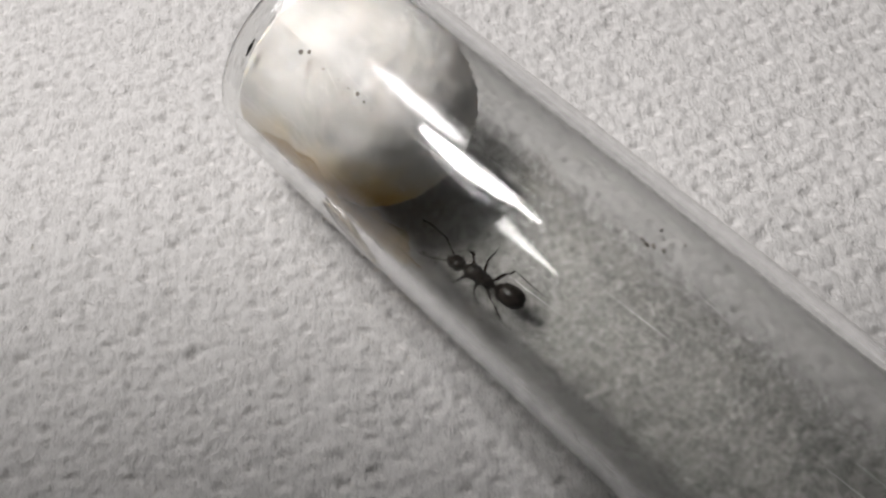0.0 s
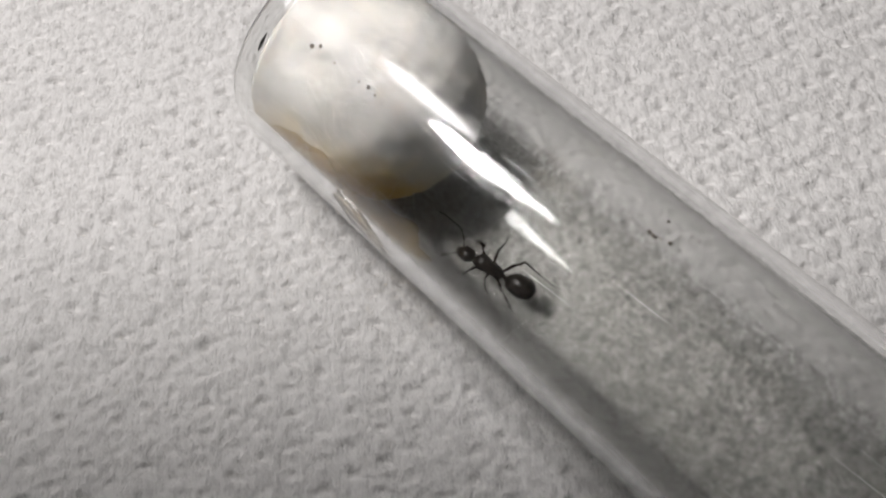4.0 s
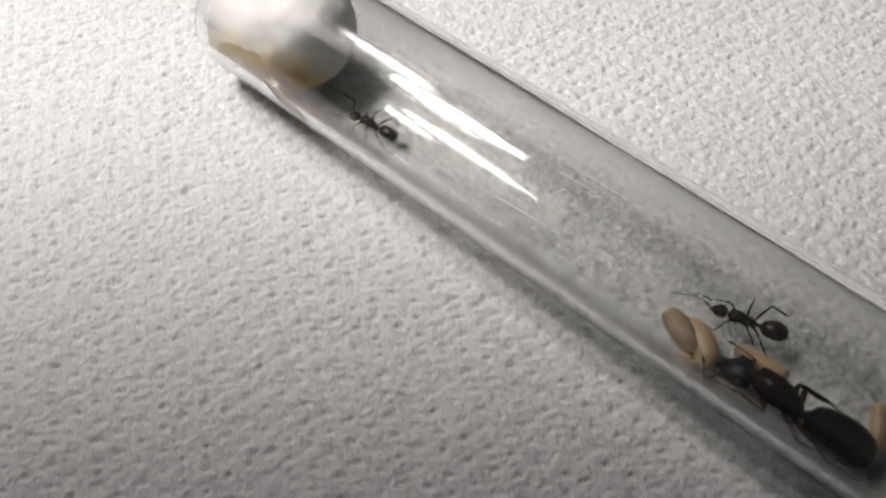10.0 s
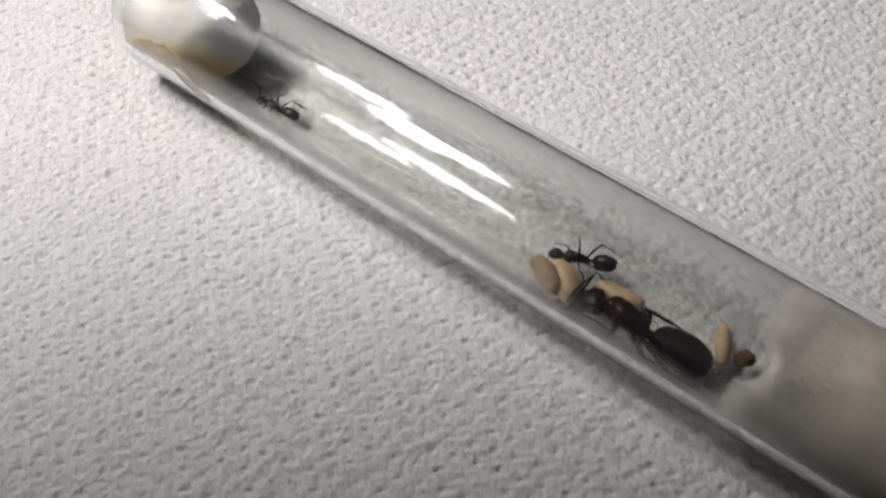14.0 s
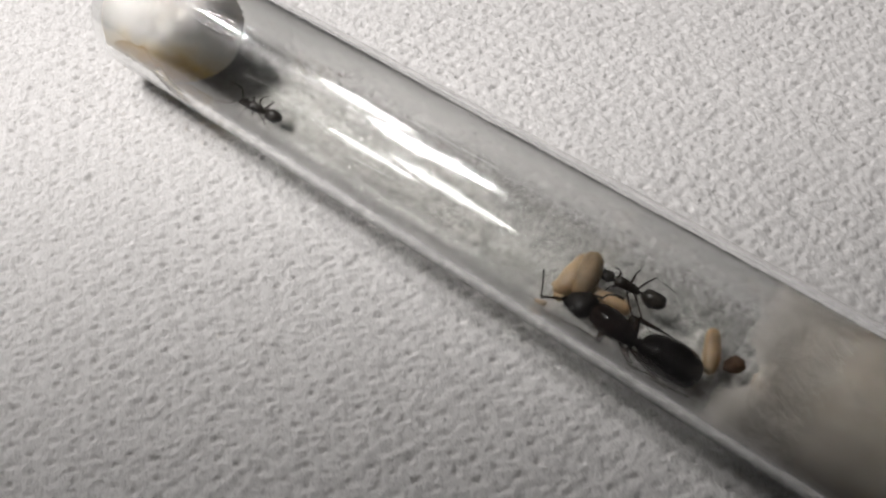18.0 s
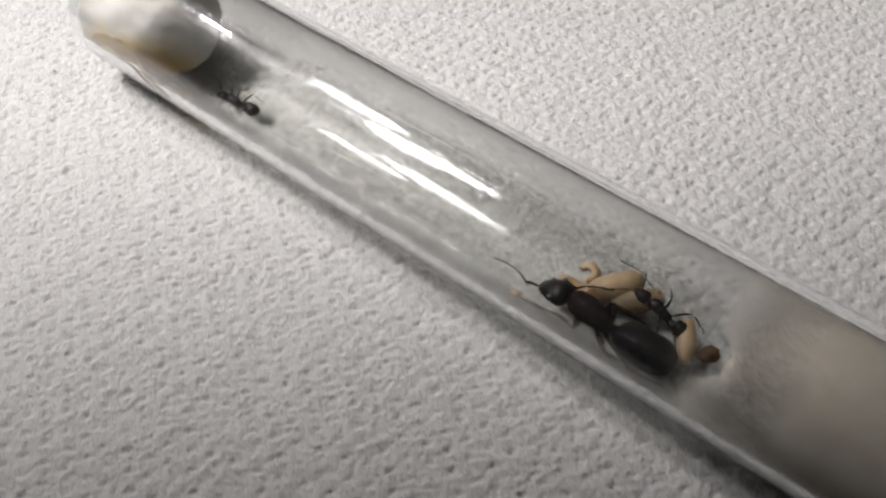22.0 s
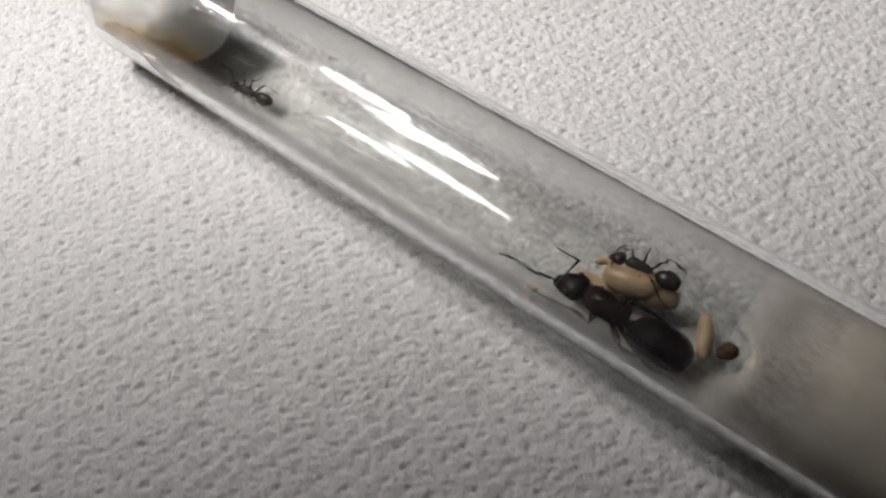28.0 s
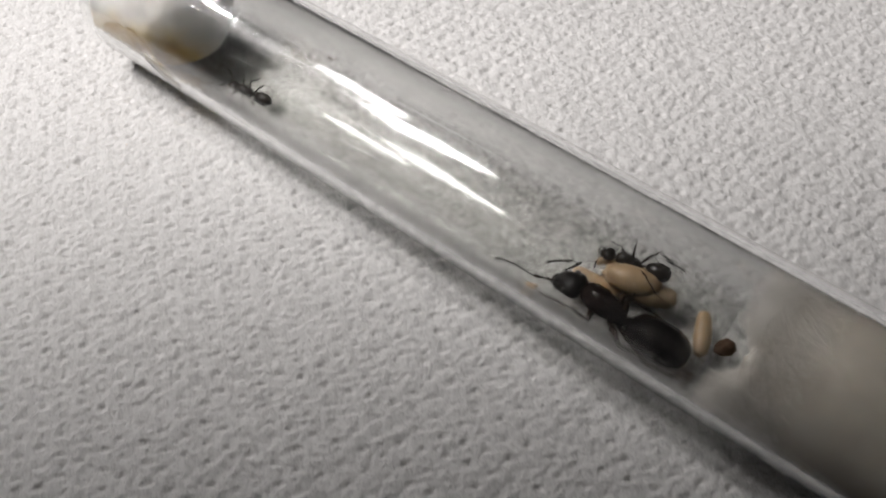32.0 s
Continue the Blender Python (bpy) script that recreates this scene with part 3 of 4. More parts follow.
def limb(points, radii, segments=8):
    """A tapered tube along a bent line."""
    bm = bmesh.new()
    pts = [Vector(p) for p in points]
    rings = []
    for k, p in enumerate(pts):
        d = (pts[min(k + 1, len(pts) - 1)] - pts[max(k - 1, 0)]).normalized()
        side = d.cross(Vector((0, 0, 1)))
        if side.length < 1e-3:
            side = d.cross(Vector((0, 1, 0)))
        side.normalize()
        up = side.cross(d)
        rings.append([bm.verts.new(p + (side * math.cos(2 * math.pi * j / segments) + up * math.sin(2 * math.pi * j / segments)) * radii[k]) for j in range(segments)])
    for a, b in zip(rings, rings[1:]):
        for k in range(segments):
            j = (k + 1) % segments
            bm.faces.new((a[k], a[j], b[j], b[k]))
    bm.faces.new(rings[0])
    bm.faces.new(rings[-1])
    return bm


def leg(ant, hip, knee, ankle, tip, r, material, name="leg"):
    """Coxa and thigh in one mesh that turns at the hip; shin and foot are its pieces."""
    h, k, a, t = Vector(hip), Vector(knee), Vector(ankle), Vector(tip)
    z = Vector((0, 0, 0))
    kk = k - h
    mid = kk * 0.5 + Vector((0, 0, 0.08 * kk.length))
    thigh = part(name, limb([z, kk * 0.12, mid * 0.7, mid, kk * 0.85, kk], [r * 1.2, r * 0.9, r * 1.35, r * 1.35, r * 0.95, r * 0.8]), material, ant)
    thigh.location = h * MM
    aa, tt = a - h, t - h
    part("shin", limb([kk, kk.lerp(aa, 0.1), kk.lerp(aa, 0.6), aa], [r * 0.75, r * 0.6, r * 0.85, r * 0.6]), material, thigh)
    foot = [aa.lerp(tt, s) + Vector((0, 0, 0.06 * math.sin(s * 9) * (tt - aa).length * 0.3)) for s in (0, 0.3, 0.55, 0.75, 0.9, 1.0)]
    part("foot", limb(foot, [r * 0.5, r * 0.45, r * 0.42, r * 0.38, r * 0.34, r * 0.25]), material, thigh)
    return thigh


def antenna(ant, base, scape_len, lash_len, r, material):
    scape = part("scape", limb([(0, 0, 0), (scape_len * 0.2, 0, 0), (scape_len * 0.8, 0, 0), (scape_len, 0, 0)], [r * 0.7, r * 0.75, r * 1.15, r]), material, ant)
    scape.location = Vector(base) * MM
    pts, rad = [], []
    for k in range(25):
        s = k / 24
        pts.append((lash_len * s, 0, 0.10 * lash_len * math.sin(math.pi * s)))
        rad.append(r * (0.72 + 0.12 * math.sin(k * 2.1) + 0.12 * s) * (0.6 if k == 24 else 1))
    lash = part("flagellum", limb(pts, rad), material, scape)
    lash.location = (scape_len * MM, 0, 0)
    return scape, lash


def build_queen():
    q = new("queen_ant")
    tagged(q, "large glossy black queen ant with a dark red-brown thorax", "ant")
    th = [(5.75, -0.38, 0.25, 0.40, 0.40), (5.45, -0.36, 0.30, 0.85, 0.80), (5.0, -0.33, 0.42, 1.15, 1.15), (4.3, -0.28, 0.50, 1.38, 1.40), (3.4, -0.2, 0.52, 1.42, 1.50),
          (2.6, -0.1, 0.48, 1.30, 1.42), (2.2, -0.06, 0.44, 1.12, 1.25), (1.7, 0, 0.34, 1.06, 1.15), (1.1, 0.04, 0.18, 0.86, 0.95), (0.7, 0.06, 0.02, 0.58, 0.66), (0.4, 0.06, -0.1, 0.28, 0.34)]
    thorax = part("thorax", loft(th, 28), RED, q, "dark red-brown thorax")
    part("pronotum", loft([(5.72, -0.38, 0.55, 0.30, 0.30), (5.4, -0.36, 0.62, 0.86, 0.72), (4.95, -0.33, 0.72, 1.18, 1.0), (4.7, -0.31, 0.74, 1.20, 1.02), (4.62, -0.3, 0.6, 0.9, 0.7)], 24), RED, thorax)
    part("scutellum", loft([(2.75, -0.12, 1.3, 0.3, 0.3), (2.55, -0.1, 1.42, 0.72, 0.55), (2.2, -0.06, 1.30, 0.80, 0.55), (1.85, -0.02, 1.10, 0.5, 0.4)], 20), RED, thorax)
    part("wing_stub", limb([(3.6, -0.55, 1.85), (3.2, -0.62, 1.98), (2.7, -0.6, 1.92)], [0.10, 0.14, 0.06]), BLACK, thorax)
    part("wing_stub", limb([(3.6, 0.25, 1.85), (3.2, 0.34, 1.98), (2.7, 0.3, 1.92)], [0.10, 0.14, 0.06]), BLACK, thorax)
    part("petiole", loft([(0.55, 0.06, -0.1, 0.2, 0.25), (0.35, 0.06, 0.1, 0.5, 0.75), (0.2, 0.06, 0.15, 0.5, 0.8), (0.02, 0.06, 0.0, 0.22, 0.3)], 16), RED, q)
    sec = oval(0.15, -6.25, 2.25, 2.02, 0.1, 0.08, 0.72, 40, 0.0)
    gaster = []
    for k, (x, y, z, ry, rz) in enumerate(sec):
        ridge = 1.0 - 0.018 * max(0, math.sin((x + 0.2) * 3.9)) ** 6
        gaster.append((x, y, z, ry * ridge, rz * ridge))
    part("gaster", loft(gaster, 36), BLACK, q, "glossy black gaster")
    hd = [(0.05, 0, 0, 0.55, 0.40), (0.12, 0, 0.02, 1.15, 0.70), (0.35, 0, 0.06, 1.50, 0.92), (0.75, 0, 0.10, 1.58, 1.02), (1.3, 0, 0.09, 1.50, 1.0), (1.8, 0, 0.04, 1.38, 0.94), (2.3, 0, -0.03, 1.24, 0.82), (2.75, 0, -0.1, 1.08, 0.66), (3.0, 0, -0.18, 0.86, 0.40), (3.1, 0, -0.2, 0.55, 0.24)]
    head = part("head", loft(hd, 28), HEAD, q)
    head.location = Vector((5.75, -0.4, 0.3)) * MM
    for s in (1, -1):
        part("eye", loft([(x + 1.25, s * 1.28 + y, z + 0.52, ry, rz) for x, y, z, ry, rz in oval(-0.36, 0.36, 0.30, 0.30)], 12), EYE, head)
        part("mandible", limb([(2.85, s * 0.55, -0.25), (3.25, s * 0.5, -0.35), (3.55, s * 0.2, -0.42), (3.65, s * 0.02, -0.45)], [0.28, 0.26, 0.18, 0.06]), RED, head)
    legs = [leg(q, *p, 0.26, LEG) for p in (
        ((4.0, 0.5, -0.8), (3.5, 2.2, 0.15), (5.7, 1.6, -0.7), (10.2, 2.1, -1.0)),
        ((1.9, 0.6, -0.9), (-0.3, 2.8, 0.0), (-1.3, 2.5, -0.7), (-2.6, 2.0, -1.0)),
        ((1.0, 0.5, -0.9), (-3.0, 2.75, -0.1), (-4.4, 2.6, -0.6), (-6.4, 2.3, -0.85)),
        ((4.0, -0.6, -0.9), (4.7, -2.0, 0.1), (6.0, -2.0, -1.0), (7.4, -1.8, -1.9)),
        ((1.9, -0.6, -0.7), (2.1, -1.9, 0.8), (1.0, -2.9, -0.6), (0.2, -3.5, -1.6)),
        ((1.0, -0.5, -0.6), (1.5, -1.75, 1.15), (-0.9, -2.7, -0.4), (-2.6, -3.3, -1.7)))]
    left = antenna(q, (8.2, 0.4, 1.0), 2.6, 4.2, 0.13, LEG)
    right = antenna(q, (8.2, -1.1, 1.0), 2.6, 4.2, 0.13, LEG)
    return q, head, left, right, legs


def build_worker(label, size=1.0):
    w = new("worker_ant")
    w.scale = (size, size, size)
    tagged(w, label, "ant", "worker ants in the tube")
    part("thorax", loft([(2.05, 0, 0.08, 0.18, 0.18), (1.85, 0, 0.12, 0.50, 0.46), (1.4, 0, 0.18, 0.70, 0.68), (0.9, 0, 0.16, 0.66, 0.66), (0.4, 0, 0.08, 0.52, 0.56), (-0.1, 0, 0.02, 0.52, 0.56), (-0.55, 0, -0.08, 0.38, 0.42), (-0.8, 0, -0.14, 0.14, 0.16)], 18), DULL, w)
    part("petiole", loft([(-0.75, 0, -0.14, 0.10, 0.12), (-0.9, 0, 0.02, 0.2, 0.34), (-1.0, 0, 0.02, 0.2, 0.34), (-1.12, 0, -0.1, 0.1, 0.12)], 12), DULL, w)
    part("gaster", loft(oval(-1.1, -3.65, 0.94, 0.9, 0, 0.0, 0.75, 24), 24), DULL, w)
    head = part("head", loft([(0, 0, 0, 0.18, 0.18), (0.12, 0, 0, 0.50, 0.40), (0.4, 0, 0, 0.72, 0.54), (0.8, 0, -0.04, 0.72, 0.54), (1.2, 0, -0.1, 0.55, 0.42), (1.5, 0, -0.18, 0.34, 0.25)], 20), DULL, w)
    head.location = Vector((2.1, 0, 0.08)) * MM
    for s in (1, -1):
        part("eye", loft([(x + 0.5, s * 0.60 + y, z + 0.24, ry, rz) for x, y, z, ry, rz in oval(-0.12, 0.12, 0.08, 0.1)], 10), EYE, head)
        part("mandible", limb([(1.4, s * 0.22, -0.22), (1.62, s * 0.18, -0.26), (1.78, s * 0.03, -0.28)], [0.12, 0.09, 0.03]), LEG, head)
    legs = [leg(w, *p, 0.10, LEG) for p in (
        ((1.4, 0.3, -0.25), (1.7, 1.3, 0.35), (2.2, 1.9, -0.6), (2.9, 2.3, -1.0)),
        ((0.4, 0.32, -0.28), (0.1, 1.4, 0.65), (-0.6, 2.3, -0.5), (-1.2, 2.9, -0.9)),
        ((-0.3, 0.28, -0.28), (-1.6, 1.5, 0.9), (-3.0, 2.2, -0.4), (-4.3, 2.5, -0.9)),
        ((1.4, -0.3, -0.25), (1.9, -1.3, 0.4), (2.8, -1.9, -0.5), (3.5, -2.3, -1.0)),
        ((0.4, -0.32, -0.28), (0.6, -1.4, 0.8), (0.9, -2.7, -0.3), (1.1, -3.5, -0.7)),
        ((-0.3, -0.28, -0.28), (-1.8, -1.6, 1.0), (-3.4, -1.9, -0.4), (-4.6, -1.9, -0.9)))]
    left = antenna(w, (3.3, 0.4, 0.35), 1.5, 3.0, 0.065, LEG)
    right = antenna(w, (3.3, -0.4, 0.35), 1.5, 3.0, 0.065, LEG)
    return w, head, left, right, legs


# ---- brood ----
def egg(name, length, width, material, label, category, bend=0.0, rings=0.0, group=""):
    sec = []
    for x, y, z, ry, rz in oval(-length / 2, length / 2, width / 2, width / 2, 0, 0, 0.62, 36):
        k = 1 + rings * math.sin(x * 9.0) + 0.07 * noise.noise((x * 0.8 + length, width * 3, 0.5))
        sec.append((x, bend * (x / length * 2) ** 2, z, ry * k, rz * k))
    bm = loft(sec, 28)
    for v in bm.verts:
        v.co *= 1 + 0.035 * noise.noise(v.co * 1.1 + Vector((length * 3, width, 0))) + 0.012 * noise.noise(v.co * 4.0)
    ob = part(name, bm, material)
    tagged(ob, label, category, group)
    return ob


def build_brood():
    cocoon = egg("cocoon", 5.3, 2.6, COCOON, "tan silk ant cocoon with a darker end", "cocoon")
    pupa = egg("pupa", 5.6, 2.9, LARVA, "pale cream ant pupa beside the queen", "pupa", 0.25, 0.012)
    under = egg("larva", 5.4, 2.2, LARVA, "pale yellow larva lying along the queen's side", "larva", 0.3, 0.02, "larvae by the queen")
    under.matrix_world = pose(28.5 * MM, 0.75 * MM, 2.0 * MM, 0, 0, 6)
    arc = [radians(-130 + 21 * k) for k in range(13)]
    curl = part("larva", limb([(0.82 * math.cos(a), 0.82 * math.sin(a), 0.12 * math.sin(2 * a)) for a in arc], [0.16 + 0.40 * math.sin(math.pi * (0.12 + 0.80 * k / 12)) ** 0.7 * (1 + 0.06 * math.sin(k * 2.6)) for k in range(13)], 14), LARVA)
    tagged(curl, "small pale larva curled into a ring beside the queen's head", "larva", "larvae by the queen")
    bit = egg("larva", 1.3, 0.7, LARVA, "tiny pale larva lying on the glass", "larva", 0.2, 0.03, "larvae by the queen")
    bit.matrix_world = pose(23.7 * MM, -3.7 * MM, 2.45 * MM, 0, 0, 30)
    lone = egg("pupa", 4.8, 1.75, LARVA, "pale cream pupa leaning against the wet cotton", "pupa", 0.1, 0.012)
    lone.matrix_world = pose(39.8 * MM, 1.9 * MM, 2.45 * MM, 0, -9, 115)
    bm = bmesh.new()
    bmesh.ops.create_icosphere(bm, subdivisions=4, radius=1.0)
    for v in bm.verts:
        k = 0.86 * (1 + 0.30 * noise.noise(v.co * 1.5) + 0.10 * noise.noise(v.co * 4.0) + 0.03 * noise.noise(v.co * 11))
        v.co = Vector((v.co.x * 1.35 * k, v.co.y * 0.9 * k, v.co.z * 0.8 * k))
    husk = part("husk", bm, BROWN)
    husk.matrix_world = pose(42.3 * MM, 1.7 * MM, 2.8 * MM, 0, 0, 62)
    tagged(husk, "brown empty husk against the wet cotton", "husk")
    return cocoon, pupa, curl


# ---- syrup and dirt on the glass ----
def syrup_layer(size, lift):
    """A thin film of syrup on the inside of the wall, with an uneven edge."""
    bm = bmesh.new()
    nx, na = 44, 26
    grid = []
    for i in range(nx + 1):
        u = i / nx
        x = -28.3 + 13.0 * size * (u - 0.5)
        row = []
        for j in range(na + 1):
            v = j / na
            wide = 1.25 * size * math.sin(math.pi * (0.05 + 0.9 * u)) ** 0.6
            a = 1.25 - 0.40 * (u - 0.5) + wide * (v - 0.5) + 0.16 * noise.noise((x * 0.5, v * 3, lift * 9))
            h = lift + 0.10 * (math.sin(math.pi * v) * math.sin(math.pi * u)) ** 0.6
            row.append((x + 0.9 * noise.noise((v * 4, u * 3, 5 + lift)), a, h))
        grid.append(row)
    top = [[bm.verts.new((x, -(7.0 - h) * math.sin(a), -(7.0 - h) * math.cos(a))) for x, a, h in row] for row in grid]
    for i in range(nx):
        for j in range(na):
            bm.faces.new((top[i][j], top[i + 1][j], top[i + 1][j + 1], top[i][j + 1]))
    return bm


def build_syrup():
    ob = part("syrup_puddle", syrup_layer(1.0, 0.0), AMBER)
    ob.location = (0, 0.1 * MM, 8.1 * MM)
    for size, lift in ((0.80, 0.14), (0.58, 0.28)):
        part("syrup_layer", syrup_layer(size, lift), AMBER, ob)
    # a pale patch along the wall: the bright glint of the syrup's edge put into its colour
    bm = bmesh.new()
    rows = []
    for i in range(25):
        u = i / 24
        x, mid = -27.6 + 5.4 * u, 1.64 - 0.34 * u
        wide = 0.02 + 0.14 * math.sin(math.pi * u) ** 0.8 + 0.03 * noise.noise((u * 7, 3, 1))
        rows.append([bm.verts.new((x + 0.2 * noise.noise((u * 5, j, 2)), -r * math.sin(mid + wide * w), -r * math.cos(mid + wide * w))) for j, (w, r) in enumerate(((-1, 7.4), (-0.5, 7.55), (0, 7.6), (0.5, 7.55), (1, 7.4)))])
    for a, b in zip(rows, rows[1:]):
        for j in range(4):
            bm.faces.new((a[j], a[j + 1], b[j + 1], b[j]))
        bm.faces.new((a[0], b[0], b[4], a[4]))
    part("glint_patch", bm, SYRUP_GLINT, ob, "pale lens-shaped patch for the syrup's glint")
    tagged(ob, "amber syrup puddle soaked under the dry cotton plug", "syrup")


build_room()
phone = build_shade_phone()
build_towel()
build_tube()
build_plugs()
queen, queen_head, queen_left, queen_right, queen_legs = build_queen()
worker, worker_head, worker_left, worker_right, worker_legs = build_worker("small black worker ant tending the pupae")
guard, guard_head, guard_left, guard_right, guard_legs = build_worker("small black worker ant beside the dry cotton plug", 0.88)
cocoon, pupa, curl = build_brood()
build_syrup()

# ---- what moves: seconds, millimetres, turn and pitch in degrees ----
QUEEN = [
    (0, 34.48, -1.73, 3.2, 181.5, 0),
    (10, 34.48, -1.73, 3.2, 181.5, 0),
    (11, 34.24, -1.6, 3.2, 180.9, 0),
    (12, 34.41, -1.66, 3.2, 181.5, 0),
    (13, 33.98, -1.84, 3.2, 181.4, 0),
    (15.5, 33.94, -1.85, 3.2, 182.3, 0),
    (16, 34.01, -1.94, 3.2, 182, 0),
    (17, 34.07, -1.97, 3.2, 182.6, 0),
    (18, 34.26, -2, 3.2, 183, 0),
    (19, 34.34, -1.74, 3.2, 181.6, 0),
    (20, 34.17, -1.7, 3.2, 181.2, 0),
    (21, 34.07, -1.58, 3.2, 179.8, 0),
    (22, 34.2, -1.71, 3.2, 180.1, 0),
    (23, 34.11, -1.84, 3.2, 180, 0),
    (24, 34, -1.76, 3.2, 179.3, 0),
    (25, 33.92, -1.65, 3.2, 179.9, 0),
    (28, 33.99, -1.75, 3.2, 180.1, 0),
    (30, 34, -1.8, 3.2, 180, 0),
    (31, 34.01, -1.82, 3.2, 180, 0),
    (32, 33.97, -1.78, 3.2, 180.1, 0),
]
QUEEN_HEAD = [
    (0, 5.75, -0.4, 0.3, 20.6, -12),
    (10, 5.75, -0.4, 0.3, 20.6, -12),
    (12, 5.75, -0.4, 0.3, 12, -12),
    (13, 5.75, -0.4, 0.3, 25.9, -12),
    (16, 5.75, -0.4, 0.3, 12.3, -12),
    (17, 5.75, -0.4, 0.3, 9.5, -12),
    (18, 5.75, -0.4, 0.3, -12.6, -12),
    (19, 5.75, -0.4, 0.3, 13.3, -12),
    (20, 5.75, -0.4, 0.3, -1.1, -12),
    (21, 5.75, -0.4, 0.3, -2.2, -12),
    (22, 5.75, -0.4, 0.3, -2.1, -12),
    (23, 5.75, -0.4, 0.3, -0.6, -12),
    (24, 5.75, -0.4, 0.3, -5.9, -12),
    (25, 5.75, -0.4, 0.3, 2.4, -12),
    (28, 5.75, -0.4, 0.3, -2.9, -12),
    (29, 5.75, -0.4, 0.3, -2.5, -12),
    (30, 5.75, -0.4, 0.3, 0.2, -12),
    (31, 5.75, -0.4, 0.3, -0.6, -12),
    (32, 5.75, -0.4, 0.3, 1, -12),
]
QUEEN_SCAPE_LEFT = [
    (0, 7.91, 1.21, 0.46, 60.1, 18.9),
    (10, 7.91, 1.21, 0.46, 60.1, 18.9),
    (12, 8.13, 0.87, 0.46, 73.1, 28.7),
    (13, 7.75, 1.41, 0.46, 45.4, -55.9),
    (16, 8.12, 0.89, 0.46, 54.6, 11.6),
    (17, 8.18, 0.77, 0.46, 24.9, 16.3),
    (18, 8.44, -0.23, 0.46, 36.8, 10.7),
    (19, 8.1, 0.93, 0.46, 82.6, 22.1),
    (20, 8.36, 0.3, 0.46, 35.2, 14.3),
    (21, 8.37, 0.25, 0.46, 45.8, 31.1),
    (22, 8.37, 0.25, 0.46, 54.1, 47.5),
    (23, 8.35, 0.32, 0.46, 49.2, 51.5),
    (24, 8.4, 0.08, 0.46, 12, 29.7),
    (25, 8.31, 0.46, 0.46, 35.2, 15.5),
    (28, 8.38, 0.22, 0.46, 19.5, 13.5),
    (29, 8.37, 0.24, 0.46, 19.5, 9.2),
    (30, 8.34, 0.36, 0.46, 34.6, 20.7),
    (31, 8.35, 0.32, 0.46, 9.5, 15.2),
    (32, 8.33, 0.4, 0.46, 37.2, 23.1),
]
QUEEN_LASH_LEFT = [
    (0, 2.6, 0, 0, -128.8, -16.8),
    (10, 2.6, 0, 0, -128.8, -16.8),
    (12, 2.6, 0, 0, -140.3, -35.3),
    (13, 2.6, 0, 0, -57.2, 7.3),
    (16, 2.6, 0, 0, -70.6, -22.6),
    (17, 2.6, 0, 0, -104.3, -25.3),
    (18, 2.6, 0, 0, -101.8, -14.1),
    (19, 2.6, 0, 0, -115.4, -11.5),
    (20, 2.6, 0, 0, -62.1, -46),
    (21, 2.6, 0, 0, -53.5, -17.9),
    (22, 2.6, 0, 0, -71.2, -23),
    (23, 2.6, 0, 0, -99.9, -37.3),
    (24, 2.6, 0, 0, -14.4, -21.6),
    (25, 2.6, 0, 0, -56.2, -42),
    (28, 2.6, 0, 0, -21, -21.3),
    (29, 2.6, 0, 0, -15.7, -24.3),
    (30, 2.6, 0, 0, -25.6, -25.9),
    (31, 2.6, 0, 0, -16.8, -15.9),
    (32, 2.6, 0, 0, -32.7, -20.5),
]
QUEEN_SCAPE_RIGHT = [
    (0, 8.44, -0.19, 0.46, -151.2, 15.7),
    (10, 8.44, -0.19, 0.46, -151.2, 15.7),
    (12, 8.44, -0.59, 0.46, -141.1, 73.9),
    (13, 8.41, 0.06, 0.46, -120.3, 71.2),
    (16, 8.44, -0.58, 0.46, -127.4, 18.2),
    (17, 8.43, -0.71, 0.46, -165.8, -4.7),
    (18, 8.11, -1.7, 0.46, -163.4, -3.7),
    (19, 8.44, -0.53, 0.46, -91, 31.7),
    (20, 8.33, -1.2, 0.46, -160.4, -4.6),
    (21, 8.31, -1.25, 0.46, -137.7, 53.2),
    (22, 8.31, -1.25, 0.46, -164.8, -8.3),
    (23, 8.33, -1.18, 0.46, -90.2, 47.7),
    (24, 8.25, -1.41, 0.46, -89.6, 50.1),
    (25, 8.37, -1.04, 0.46, -86.5, 63.4),
    (28, 8.3, -1.28, 0.46, -154, 66.7),
    (29, 8.31, -1.26, 0.46, -123.3, 54.5),
    (30, 8.34, -1.14, 0.46, -122.9, 41),
    (31, 8.33, -1.18, 0.46, -150.5, 2),
    (32, 8.35, -1.1, 0.46, -161.9, 53.8),
]
